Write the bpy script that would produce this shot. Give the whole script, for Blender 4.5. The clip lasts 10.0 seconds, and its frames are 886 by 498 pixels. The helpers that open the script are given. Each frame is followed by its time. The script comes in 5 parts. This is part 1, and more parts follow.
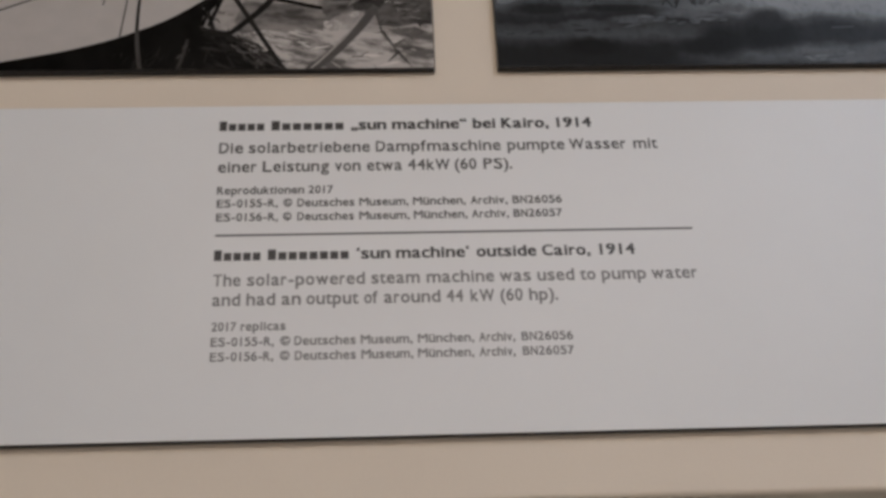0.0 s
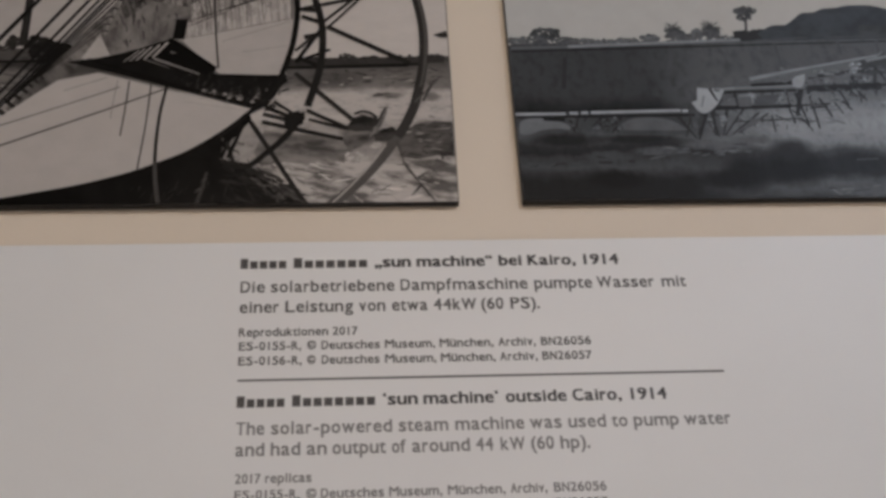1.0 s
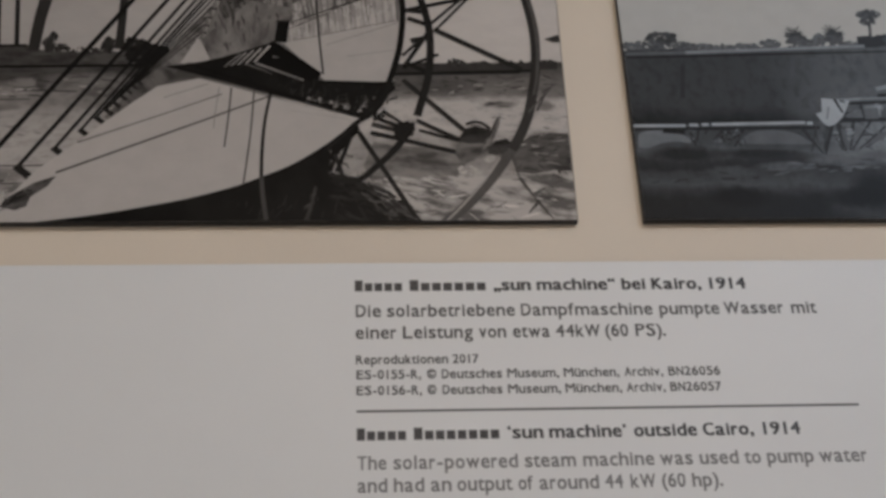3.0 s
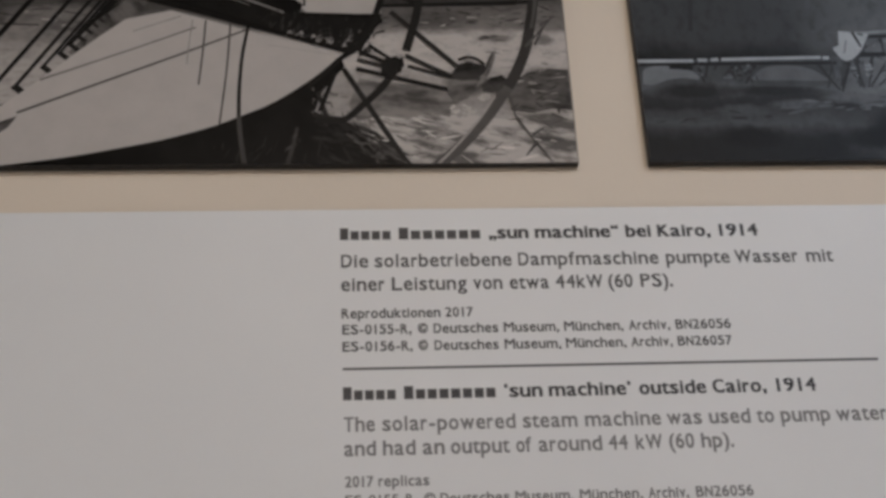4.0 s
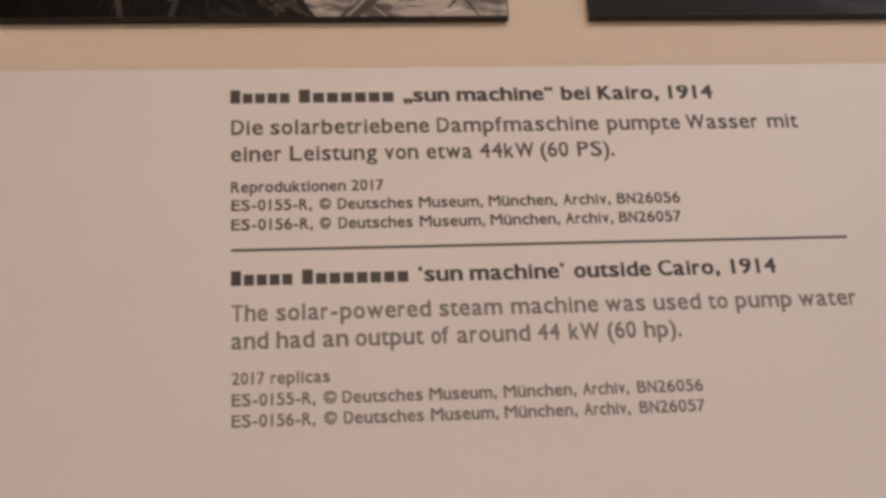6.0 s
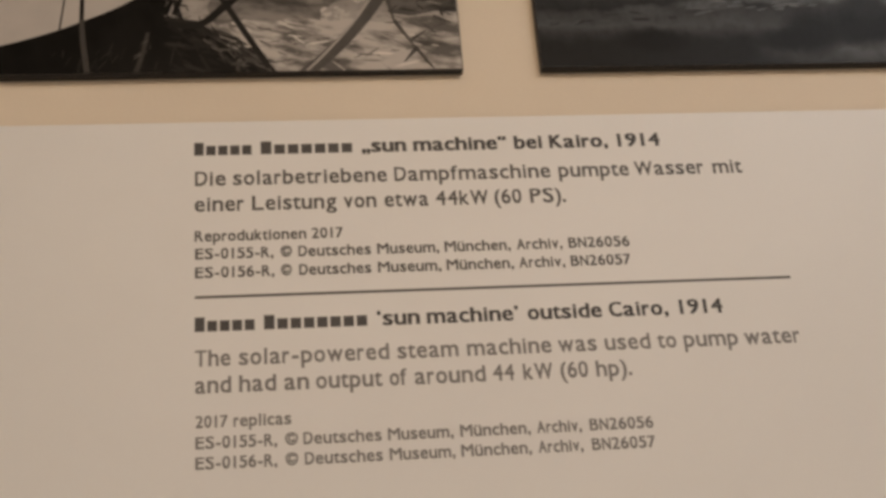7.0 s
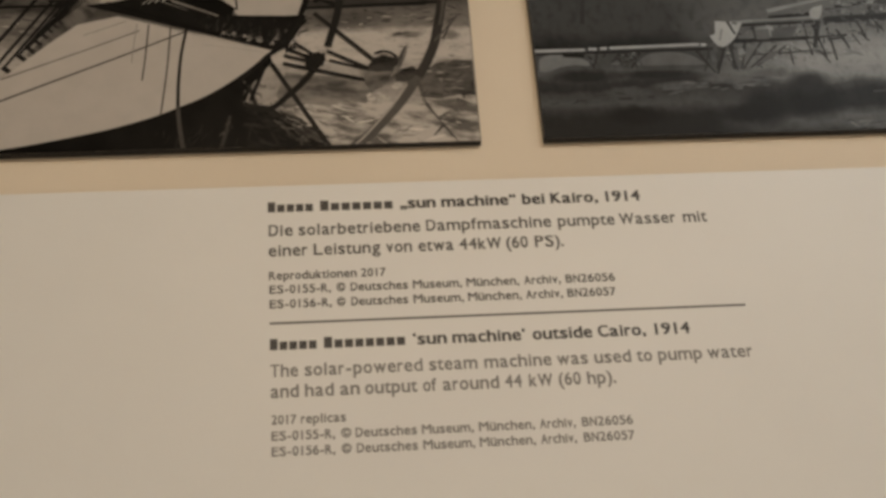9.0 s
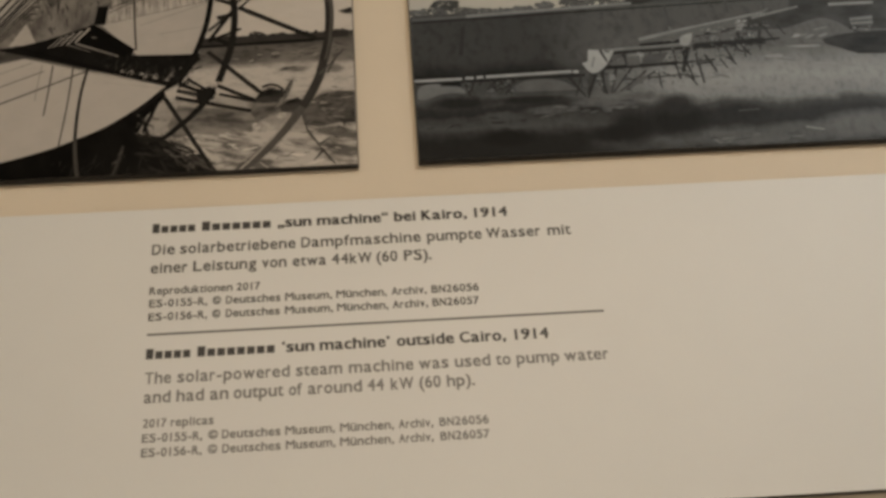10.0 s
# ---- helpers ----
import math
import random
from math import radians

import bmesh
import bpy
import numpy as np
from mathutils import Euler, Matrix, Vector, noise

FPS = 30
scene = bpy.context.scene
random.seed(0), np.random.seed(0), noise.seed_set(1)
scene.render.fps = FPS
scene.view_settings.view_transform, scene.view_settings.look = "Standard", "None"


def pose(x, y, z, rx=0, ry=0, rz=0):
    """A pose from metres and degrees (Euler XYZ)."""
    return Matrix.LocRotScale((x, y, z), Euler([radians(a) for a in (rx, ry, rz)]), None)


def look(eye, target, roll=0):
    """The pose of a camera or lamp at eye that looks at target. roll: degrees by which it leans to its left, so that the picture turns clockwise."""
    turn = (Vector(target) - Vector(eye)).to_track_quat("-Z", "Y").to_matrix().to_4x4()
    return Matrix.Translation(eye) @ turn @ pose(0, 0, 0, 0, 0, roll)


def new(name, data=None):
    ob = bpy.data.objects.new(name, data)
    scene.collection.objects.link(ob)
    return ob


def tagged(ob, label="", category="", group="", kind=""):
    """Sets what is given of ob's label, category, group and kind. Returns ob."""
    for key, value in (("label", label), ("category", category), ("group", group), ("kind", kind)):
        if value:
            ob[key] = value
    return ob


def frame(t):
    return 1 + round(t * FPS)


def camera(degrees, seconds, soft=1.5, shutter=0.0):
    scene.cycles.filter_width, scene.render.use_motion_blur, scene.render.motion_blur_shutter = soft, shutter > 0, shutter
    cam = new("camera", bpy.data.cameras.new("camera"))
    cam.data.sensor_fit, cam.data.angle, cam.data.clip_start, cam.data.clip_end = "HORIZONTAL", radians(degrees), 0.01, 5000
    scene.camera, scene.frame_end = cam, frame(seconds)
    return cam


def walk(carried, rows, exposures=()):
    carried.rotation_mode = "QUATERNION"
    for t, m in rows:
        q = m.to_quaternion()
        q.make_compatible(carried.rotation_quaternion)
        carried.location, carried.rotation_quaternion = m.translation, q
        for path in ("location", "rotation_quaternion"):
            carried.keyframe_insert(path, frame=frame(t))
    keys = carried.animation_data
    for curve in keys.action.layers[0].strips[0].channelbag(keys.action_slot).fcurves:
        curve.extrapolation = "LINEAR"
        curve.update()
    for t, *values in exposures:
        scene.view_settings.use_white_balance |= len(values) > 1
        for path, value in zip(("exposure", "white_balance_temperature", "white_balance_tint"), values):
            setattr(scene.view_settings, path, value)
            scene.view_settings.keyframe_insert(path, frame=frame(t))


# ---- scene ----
cam = camera(38.8, 10.0, soft=3.35)
PATH = [
    (0.0, look((0.0730, -0.5002, 1.2192), (0.1029, 0.0000, 1.4913), -2.61)),
    (0.2, look((0.0556, -0.5083, 1.2426), (0.1002, 0.0000, 1.5074), -3.04)),
    (0.3, look((0.0513, -0.5072, 1.2458), (0.0969, 0.0000, 1.5196), -3.02)),
    (0.4, look((0.0546, -0.5110, 1.2534), (0.0970, 0.0000, 1.5407), -3.02)),
    (0.5, look((0.0540, -0.5105, 1.2556), (0.0998, 0.0000, 1.5513), -3.44)),
    (0.7, look((0.0518, -0.5101, 1.2600), (0.1012, 0.0000, 1.5582), -3.70)),
    (0.8, look((0.0511, -0.5097, 1.2612), (0.0976, 0.0000, 1.5620), -3.42)),
    (1.0, look((0.0497, -0.5090, 1.2621), (0.0940, 0.0000, 1.5663), -3.28)),
    (1.1, look((0.0544, -0.5091, 1.2610), (0.0935, 0.0000, 1.5608), -2.80)),
    (1.2, look((0.0418, -0.5150, 1.2732), (0.0979, 0.0000, 1.5677), -3.30)),
    (1.3, look((0.0293, -0.5213, 1.2810), (0.0880, 0.0000, 1.5909), -3.40)),
    (1.4, look((0.0201, -0.5255, 1.2856), (0.0811, 0.0000, 1.6109), -3.22)),
    (1.5, look((0.0201, -0.5296, 1.2860), (0.0744, 0.0000, 1.6237), -2.85)),
    (1.6, look((0.0121, -0.5345, 1.2889), (0.0636, 0.0000, 1.6377), -2.35)),
    (1.7, look((0.0060, -0.5373, 1.2885), (0.0518, 0.0000, 1.6464), -1.37)),
    (1.8, look((-0.0023, -0.5387, 1.2904), (0.0424, 0.0000, 1.6535), -0.76)),
    (2.0, look((-0.0122, -0.5439, 1.2976), (0.0182, 0.0000, 1.6708), 0.48)),
    (2.1, look((-0.0129, -0.5416, 1.2979), (0.0142, 0.0000, 1.6723), 0.75)),
    (2.2, look((-0.0140, -0.5433, 1.3005), (0.0099, 0.0000, 1.6649), 0.78)),
    (2.3, look((-0.0162, -0.5365, 1.2986), (0.0074, 0.0000, 1.6531), 0.61)),
    (2.4, look((-0.0158, -0.5326, 1.2985), (0.0074, 0.0000, 1.6446), 0.23)),
    (2.5, look((-0.0095, -0.5296, 1.2995), (0.0099, 0.0000, 1.6326), 0.11)),
    (2.6, look((-0.0028, -0.5255, 1.3025), (0.0178, 0.0000, 1.6203), -0.31)),
    (2.7, look((0.0019, -0.5222, 1.3013), (0.0224, 0.0000, 1.6089), -0.69)),
    (2.8, look((-0.0007, -0.5117, 1.3005), (0.0279, 0.0000, 1.5989), -1.33)),
    (2.9, look((-0.0012, -0.5099, 1.3075), (0.0350, 0.0000, 1.5895), -2.03)),
    (3.0, look((0.0015, -0.5045, 1.3085), (0.0396, 0.0000, 1.5781), -2.37)),
    (3.2, look((-0.0011, -0.4971, 1.3133), (0.0444, -0.0000, 1.5668), -3.18)),
    (4.3, look((0.0082, -0.4675, 1.3315), (0.0468, 0.0000, 1.5512), -2.67)),
    (4.5, look((0.0119, -0.4665, 1.3329), (0.0538, 0.0000, 1.5483), -2.74)),
    (4.7, look((0.0115, -0.4634, 1.3347), (0.0591, 0.0000, 1.5382), -2.91)),
    (4.8, look((0.0125, -0.4618, 1.3383), (0.0624, 0.0000, 1.5384), -3.27)),
    (5.0, look((0.0132, -0.4409, 1.3490), (0.0606, 0.0000, 1.5396), -3.31)),
    (5.2, look((0.0228, -0.4189, 1.3482), (0.0609, 0.0000, 1.5347), -3.08)),
    (5.3, look((0.0237, -0.4019, 1.3591), (0.0622, 0.0000, 1.5299), -3.08)),
    (5.5, look((0.0255, -0.4006, 1.3538), (0.0654, 0.0000, 1.5173), -3.24)),
    (5.7, look((0.0281, -0.4021, 1.3485), (0.0647, 0.0000, 1.5069), -3.16)),
    (5.8, look((0.0299, -0.4024, 1.3439), (0.0670, 0.0000, 1.5026), -3.22)),
    (6.0, look((0.0314, -0.4040, 1.3376), (0.0728, 0.0000, 1.4989), -3.47)),
    (6.2, look((0.0387, -0.4079, 1.3336), (0.0825, 0.0000, 1.4983), -3.94)),
    (7.3, look((0.0376, -0.4200, 1.3295), (0.0901, 0.0000, 1.5206), -4.68)),
    (7.5, look((0.0408, -0.4210, 1.3315), (0.0883, 0.0000, 1.5235), -4.45)),
    (7.8, look((0.0404, -0.4189, 1.3293), (0.0844, 0.0000, 1.5243), -4.52)),
    (8.0, look((0.0391, -0.4169, 1.3280), (0.0817, 0.0000, 1.5228), -4.34)),
    (8.2, look((0.0349, -0.4368, 1.3208), (0.0826, 0.0000, 1.5254), -4.35)),
    (8.3, look((0.0350, -0.4358, 1.3179), (0.0823, 0.0000, 1.5264), -4.43)),
    (8.5, look((0.0349, -0.4365, 1.3206), (0.0819, 0.0000, 1.5267), -4.49)),
    (8.6, look((0.0359, -0.4572, 1.3112), (0.0818, 0.0000, 1.5270), -4.42)),
    (8.8, look((0.0367, -0.4569, 1.3108), (0.0805, 0.0000, 1.5303), -4.24)),
    (8.9, look((0.0373, -0.4806, 1.3011), (0.0788, 0.0000, 1.5328), -4.12)),
    (9.0, look((0.0342, -0.5216, 1.2708), (0.0804, 0.0000, 1.5345), -4.32)),
    (9.2, look((0.0384, -0.5225, 1.2678), (0.0856, 0.0000, 1.5378), -4.53)),
    (9.3, look((0.0388, -0.5226, 1.2634), (0.0885, 0.0000, 1.5399), -4.77)),
    (9.5, look((0.0505, -0.5234, 1.2541), (0.0934, 0.0000, 1.5382), -4.49)),
    (9.7, look((0.0747, -0.5286, 1.2451), (0.1049, 0.0000, 1.5416), -4.10)),
    (9.8, look((0.0870, -0.5309, 1.2354), (0.1147, 0.0000, 1.5429), -4.22)),
    (10.0, look((0.1166, -0.5344, 1.2191), (0.1433, 0.0000, 1.5393), -4.38)),
]
LIGHT = [
    (0.0, -0.28, 6100, 16), (1.5, -0.3, 6250, 17), (2.1, -0.3, 6150, 16), (3.0, -0.32, 6050, 14), (5.5, -0.28, 6050, 16),
    (5.8, -0.27, 6150, 17), (6.0, -0.25, 7650, 29), (6.2, -0.22, 7850, 29), (7.3, -0.22, 7800, 16), (8.0, -0.22, 7850, 15), (10.0, -0.22, 7650, 11),
]
walk(cam, PATH, LIGHT)

# ---- world and large lights ----
world = bpy.data.worlds.new("world")
scene.world = world
world.use_nodes = True
wn = world.node_tree
sky = wn.nodes.new("ShaderNodeTexSky")
sky.sky_type = "NISHITA"
sky.sun_disc = False
sky.sun_elevation, sky.sun_rotation = radians(35), radians(200)
wn.links.new(sky.outputs["Color"], wn.nodes["Background"].inputs["Color"])
wn.nodes["Background"].inputs["Strength"].default_value = 0.08


def area_lamp(name, m, sx, sy, watts, colour):
    d = bpy.data.lights.new(name, "AREA")
    d.shape, d.size, d.size_y, d.energy, d.color = "RECTANGLE", sx, sy, watts, colour
    ob = new(name, d)
    ob.matrix_world = m
    return ob


area_lamp("ceiling_lamp_light", pose(0.3, -2.3, 2.735), 1.6, 0.6, 22.9, (1.0, 0.84, 0.66))
# unseen lamp, added for the cool tint and bluish sheen on the right
area_lamp("added_cool_light", pose(1.3, -1.7, 2.735), 0.8, 1.0, 6.6, (0.72, 0.86, 1.0))

# ---- materials ----
def grain(name, colour, rough=0.5, var=0.06, scale=60.0, fine=600.0, bump=0.05, spec=0.5):
    """A painted or printed surface: colour with cloudy and fine variation, and a slight relief."""
    m = bpy.data.materials.new(name)
    m.use_nodes = True
    n, l = m.node_tree.nodes, m.node_tree.links
    b = n["Principled BSDF"]
    co = n.new("ShaderNodeTexCoord")
    big, small = n.new("ShaderNodeTexNoise"), n.new("ShaderNodeTexNoise")
    big.inputs["Scale"].default_value, small.inputs["Scale"].default_value = scale, fine
    big.inputs["Detail"].default_value, small.inputs["Detail"].default_value = 5, 2
    l.new(co.outputs["Object"], big.inputs["Vector"])
    l.new(co.outputs["Object"], small.inputs["Vector"])
    mix = n.new("ShaderNodeMix")
    mix.data_type = "FLOAT"
    mix.inputs[0].default_value = 0.35
    l.new(big.outputs["Fac"], mix.inputs[2])
    l.new(small.outputs["Fac"], mix.inputs[3])
    ramp = n.new("ShaderNodeValToRGB")
    lo = [max(0.0, c * (1 - var)) for c in colour]
    hi = [min(1.0, c * (1 + var)) for c in colour]
    ramp.color_ramp.elements[0].position, ramp.color_ramp.elements[1].position = 0.34, 0.66
    ramp.color_ramp.elements[0].color, ramp.color_ramp.elements[1].color = (*lo, 1), (*hi, 1)
    l.new(mix.outputs[0], ramp.inputs["Fac"])
    l.new(ramp.outputs["Color"], b.inputs["Base Color"])
    b.inputs["Roughness"].default_value = rough
    b.inputs["Specular IOR Level"].default_value = spec
    if bump:
        bp = n.new("ShaderNodeBump")
        bp.inputs["Strength"].default_value, bp.inputs["Distance"].default_value = bump, 0.0004
        l.new(small.outputs["Fac"], bp.inputs["Height"])
        l.new(bp.outputs["Normal"], b.inputs["Normal"])
    return m


def glow(name, colour, strength):
    m = bpy.data.materials.new(name)
    m.use_nodes = True
    b = m.node_tree.nodes["Principled BSDF"]
    b.inputs["Emission Color"].default_value = (*colour, 1)
    b.inputs["Emission Strength"].default_value = strength
    return m


CREAM = grain("cream_paint", (0.735, 0.638, 0.515), 0.55, 0.03, 9, 900, 0.12)
GREY_WALL = grain("grey_wall_paint", (0.42, 0.43, 0.40), 0.7, 0.04, 4, 300, 0.2)
CEILING = grain("ceiling_paint", (0.72, 0.71, 0.69), 0.8, 0.03, 3, 200, 0.2)
FLOOR = grain("floor_screed", (0.38, 0.365, 0.34), 0.45, 0.12, 2, 120, 0.2)
PAPER = grain("white_label_film", (0.73, 0.735, 0.725), 0.42, 0.015, 14, 1200, 0.04)
CORE = grain("black_board_core", (0.012, 0.011, 0.011), 0.5, 0.2, 80, 900, 0.1)
INK_BLACK = grain("heading_ink", (0.016, 0.016, 0.018), 0.45, 0.1, 200, 2000, 0)
INK_GREY = grain("body_ink", (0.060, 0.058, 0.058), 0.45, 0.1, 200, 2000, 0)
INK_DARK = grain("english_heading_ink", (0.03, 0.03, 0.033), 0.45, 0.1, 200, 2000, 0)
INK_PALE = grain("english_ink", (0.18, 0.175, 0.175), 0.45, 0.1, 200, 2000, 0)
INK_SMALL = grain("small_print_ink", (0.065, 0.063, 0.063), 0.45, 0.1, 200, 2000, 0)
ALU = grain("white_enamel", (0.8, 0.8, 0.8), 0.35, 0.02, 20, 400, 0.03)
LAMP_GLOW = glow("warm_diffuser", (1.0, 0.84, 0.66), 6.0)
COOL_FILL_GLOW = glow("cool_fill_diffuser", (0.72, 0.86, 1.0), 6.0)
PRINT_ROUGH, PRINT_GLOSS = 0.3, 0.05


# ---- mesh helpers ----
def box(bm, x0, x1, y0, y1, z0, z1, bevel=0.0, seg=2):
    r = bmesh.ops.create_cube(bm, size=1.0)
    for v in r["verts"]:
        v.co = Vector(((x0 + x1) / 2 + v.co.x * (x1 - x0), (y0 + y1) / 2 + v.co.y * (y1 - y0), (z0 + z1) / 2 + v.co.z * (z1 - z0)))
    if bevel:
        es = list({e for v in r["verts"] for e in v.link_edges})
        bmesh.ops.bevel(bm, geom=es, offset=bevel, segments=seg, affect="EDGES", profile=0.5)
    return bm


def thing(name, bm, material, label="", category="", group="", kind="", at=(0, 0, 0)):
    me = bpy.data.meshes.new(name)
    bm.to_mesh(me)
    bm.free()
    me.materials.append(material)
    ob = new(name, me)
    ob.location = at
    return tagged(ob, label, category, group, kind)


def part(name, bm, material, parent, label=""):
    ob = thing(name, bm, material, label)
    ob.parent = parent
    return ob


def holder(name, at, label, category, group=""):
    ob = new(name)
    ob.location = at
    return tagged(ob, label, category, group)


Z0 = 1.5  # height of the rule between the two captions

# ---- room ----
XW, XE, YN, YS, H = -2.2, 2.6, 0.034, -3.6, 2.8
thing("floor", box(bmesh.new(), XW, XE, YS, YN, -0.1, 0), FLOOR, "grey polished screed floor of the exhibition room", "floor", kind="structure")
thing("ceiling", box(bmesh.new(), XW - 0.15, XE + 0.15, YS - 0.15, YN + 0.15, H, H + 0.1), CEILING, "plain off-white ceiling", "ceiling", kind="structure")
thing("wall_north", box(bmesh.new(), XW, XE, YN, YN + 0.15, -0.1, H), GREY_WALL, "grey-green painted wall behind the display panel", "wall", kind="structure")
thing("wall_west", box(bmesh.new(), XW - 0.15, XW, YS - 0.15, YN + 0.15, -0.1, H), CEILING, "plain white side wall", "wall", kind="structure")
thing("wall_east", box(bmesh.new(), XE, XE + 0.15, YS - 0.15, YN + 0.15, -0.1, H), CEILING, "plain white side wall", "wall", kind="structure")
thing("wall_south", box(bmesh.new(), XW, XE, YS - 0.15, YS, -0.1, H), CEILING, "plain white rear wall", "wall", kind="structure")


def ceiling_light(x, y, sx, sy, diffuser, label):
    ob = holder("ceiling_light", (x, y, H), label, "ceiling lamp", "ceiling lamps")
    part("lamp_housing", box(bmesh.new(), -sx / 2 - 0.02, sx / 2 + 0.02, -sy / 2 - 0.02, sy / 2 + 0.02, -0.05, 0.0, 0.006), ALU, ob)
    part("diffuser", box(bmesh.new(), -sx / 2, sx / 2, -sy / 2, sy / 2, -0.058, -0.05), diffuser, ob)
    return ob


ceiling_light(0.3, -2.3, 1.6, 0.6, LAMP_GLOW, "white enamelled ceiling lamp with a warm glowing diffuser")
# added body for the cool fill light; no such fitting is known
ceiling_light(1.3, -1.7, 0.8, 1.0, COOL_FILL_GLOW, "added white ceiling lamp with a cool diffuser for bluish fill and sheen")

# ---- display panel ----
PANEL_LOW = -0.1255
panel = holder("display_panel", (0.15, 0.034, Z0 + PANEL_LOW), "cream painted display panel with rounded lower edge on the wall", "display panel")
part("sheet", box(bmesh.new(), -0.9, 0.9, -0.030, 0.0, 0.0025, 0.585), CREAM, panel)
bm = bmesh.new()
rim = []
for k in range(9):  # quarter-round lower rim
    a = radians(90 * k / 8)
    rim.append((-0.0300 + 0.0025 - 0.0025 * math.cos(a), 0.0025 - 0.0025 * math.sin(a)))
rim = [(0.0, 0.0025), (-0.0300, 0.0025)] + rim[1:] + [(0.0, 0.0)]
ends = [[bm.verts.new((x, y, z)) for y, z in rim] for x in (-0.9, 0.9)]
for i in range(len(rim)):
    j = (i + 1) % len(rim)
    bm.faces.new((ends[0][i], ends[0][j], ends[1][j], ends[1][i]))
bm.faces.new(ends[0][::-1])
bm.faces.new(ends[1])
bmesh.ops.recalc_face_normals(bm, faces=bm.faces[:])
part("rounded_rim", bm, CREAM, panel)


# ---- caption board with its printed text ----
def caption_board(x0, x1, z0, z1):
    w, h = x1 - x0, z1 - z0
    ob = holder("caption_board", (x0, 0.004, Z0 + z0), "flat white caption board with black edges and printed bilingual text", "caption board")
    part("core", box(bmesh.new(), 0, w, -0.0036, 0.0, 0, h, 0.0004, 1), CORE, ob, "black board core")
    part("face", box(bmesh.new(), 0.0003, w - 0.0003, -0.004, -0.0036, 0.0003, h - 0.0003), PAPER, ob, "satin white printed face")
    return ob


CAP_X0, CAP_Z0, CAP_Z1 = -0.45, -0.0975, 0.0714
caption = caption_board(CAP_X0, 0.72, CAP_Z0, CAP_Z1)


# relative letter widths of the engineering typeface
NARROW = {"i": 0.26, "l": 0.28, "I": 0.28, "t": 0.37, "f": 0.35, "r": 0.39, "j": 0.27, ".": 0.26, ",": 0.26, "(": 0.33, ")": 0.33, " ": 0.31, "-": 0.43,
          "m": 0.86, "w": 0.78, "W": 0.94, "M": 0.82, "\u00a9": 0.86, "1": 0.50, "s": 0.49, "k": 0.53, "c": 0.49, "v": 0.51, "a": 0.54, "e": 0.54,
          "\u201e": 0.42, "\u201c": 0.42, "\u2018": 0.24, "\u2019": 0.24}


def letters(text):
    return sum(NARROW.get(c, 0.62 if c.isupper() else 0.565) for c in text)


def raise_small_letters(y):
    """The typeface has tall small letters: lift their height to 0.73 of the capitals."""
    low, tall = CAPS * 0.66, CAPS * 0.735
    if y <= 0:
        return y
    return y * tall / low if y < low else tall + (y - low) * (CAPS - tall) / (CAPS - low)


GLYPHS = {}


def glyph(c):
    """Points and faces of one letter of the built-in font, from its left edge."""
    if c not in GLYPHS:
        cu = bpy.data.curves.new("type", "FONT")
        cu.body, cu.size, cu.resolution_u = c, 1.0, 3
        tmp = new("type", cu)
        me = bpy.data.meshes.new_from_object(tmp.evaluated_get(bpy.context.evaluated_depsgraph_get()))
        bpy.data.objects.remove(tmp)
        lo, hi = min(v.co.x for v in me.vertices), max(v.co.x for v in me.vertices)
        GLYPHS[c] = ([(v.co.x - lo, v.co.y) for v in me.vertices], [list(p.vertices) for p in me.polygons], hi - lo)
        bpy.data.meshes.remove(me)
    return GLYPHS[c]


def text_line(words, base, cap, ink_used, bold=(0.0,), name="text_line"):
    """One printed line, word by word between given ends (mm), with its capital height, 0.1 mm proud of the face."""
    verts, faces = [], []
    kz = cap / CAPS
    for text, left, right in words:
        unit = (right - left) / 1000 / (letters(text) - 0.115)
        at = left / 1000 - 0.0575 * unit
        for c in text:
            room = letters(c) * unit
            pts, polys, w = glyph(c)
            if c in "il1I.,-jtf()\u201e\u201c\u2018\u2019":
                kx = min(kz, 0.9 * room / w)
            else:
                kx = (letters(c) - 0.115) * unit / w
            x0 = at + (room - w * kx) / 2
            at += room
            rise = 0.5 * max(bold)
            for k, (shift, lift) in enumerate([(a, b) for a in bold for b in (-rise, rise)]):
                n = len(verts)
                verts += [(x0 + px * kx + shift, -0.000006 * k, raise_small_letters(py) * kz + lift) for px, py in pts]
                faces += [[n + i for i in p] for p in polys]
    me = bpy.data.meshes.new(name)
    me.from_pydata(verts, [], faces)
    me.materials.append(ink_used)
    ob = new(name, me)
    ob.parent = caption
    ob.location = (-CAP_X0, -0.0041, base - CAP_Z0)
    return ob


def cap_height():
    cu = bpy.data.curves.new("type", "FONT")
    cu.body, cu.size = "E", 1.0
    tmp = new("type", cu)
    me = bpy.data.meshes.new_from_object(tmp.evaluated_get(bpy.context.evaluated_depsgraph_get()))
    bpy.data.objects.remove(tmp)
    return max(v.co.y for v in me.vertices)


def bar(x0, x1, base, high, ink, name="text_bar"):
    return_ob = part(name, box(bmesh.new(), x0 - CAP_X0, x1 - CAP_X0, -0.0041, -0.004, base - CAP_Z0, base - CAP_Z0 + high), ink, caption)
    return return_ob


def name_bars(left, right, base, count, ink_used):
    """A word left out: plain bars, one a letter, the first as tall as a capital."""
    bm, pitch = bmesh.new(), (right - left) / 1000 / count
    for k in range(count):
        x = left / 1000 + k * pitch - CAP_X0
        box(bm, x, x + 0.8 * pitch, -0.0041, -0.004, base - CAP_Z0, base - CAP_Z0 + HEAD * (0.74 if k else 1.0))
    return part("text_bar", bm, ink_used, caption)


CAPS = cap_height()
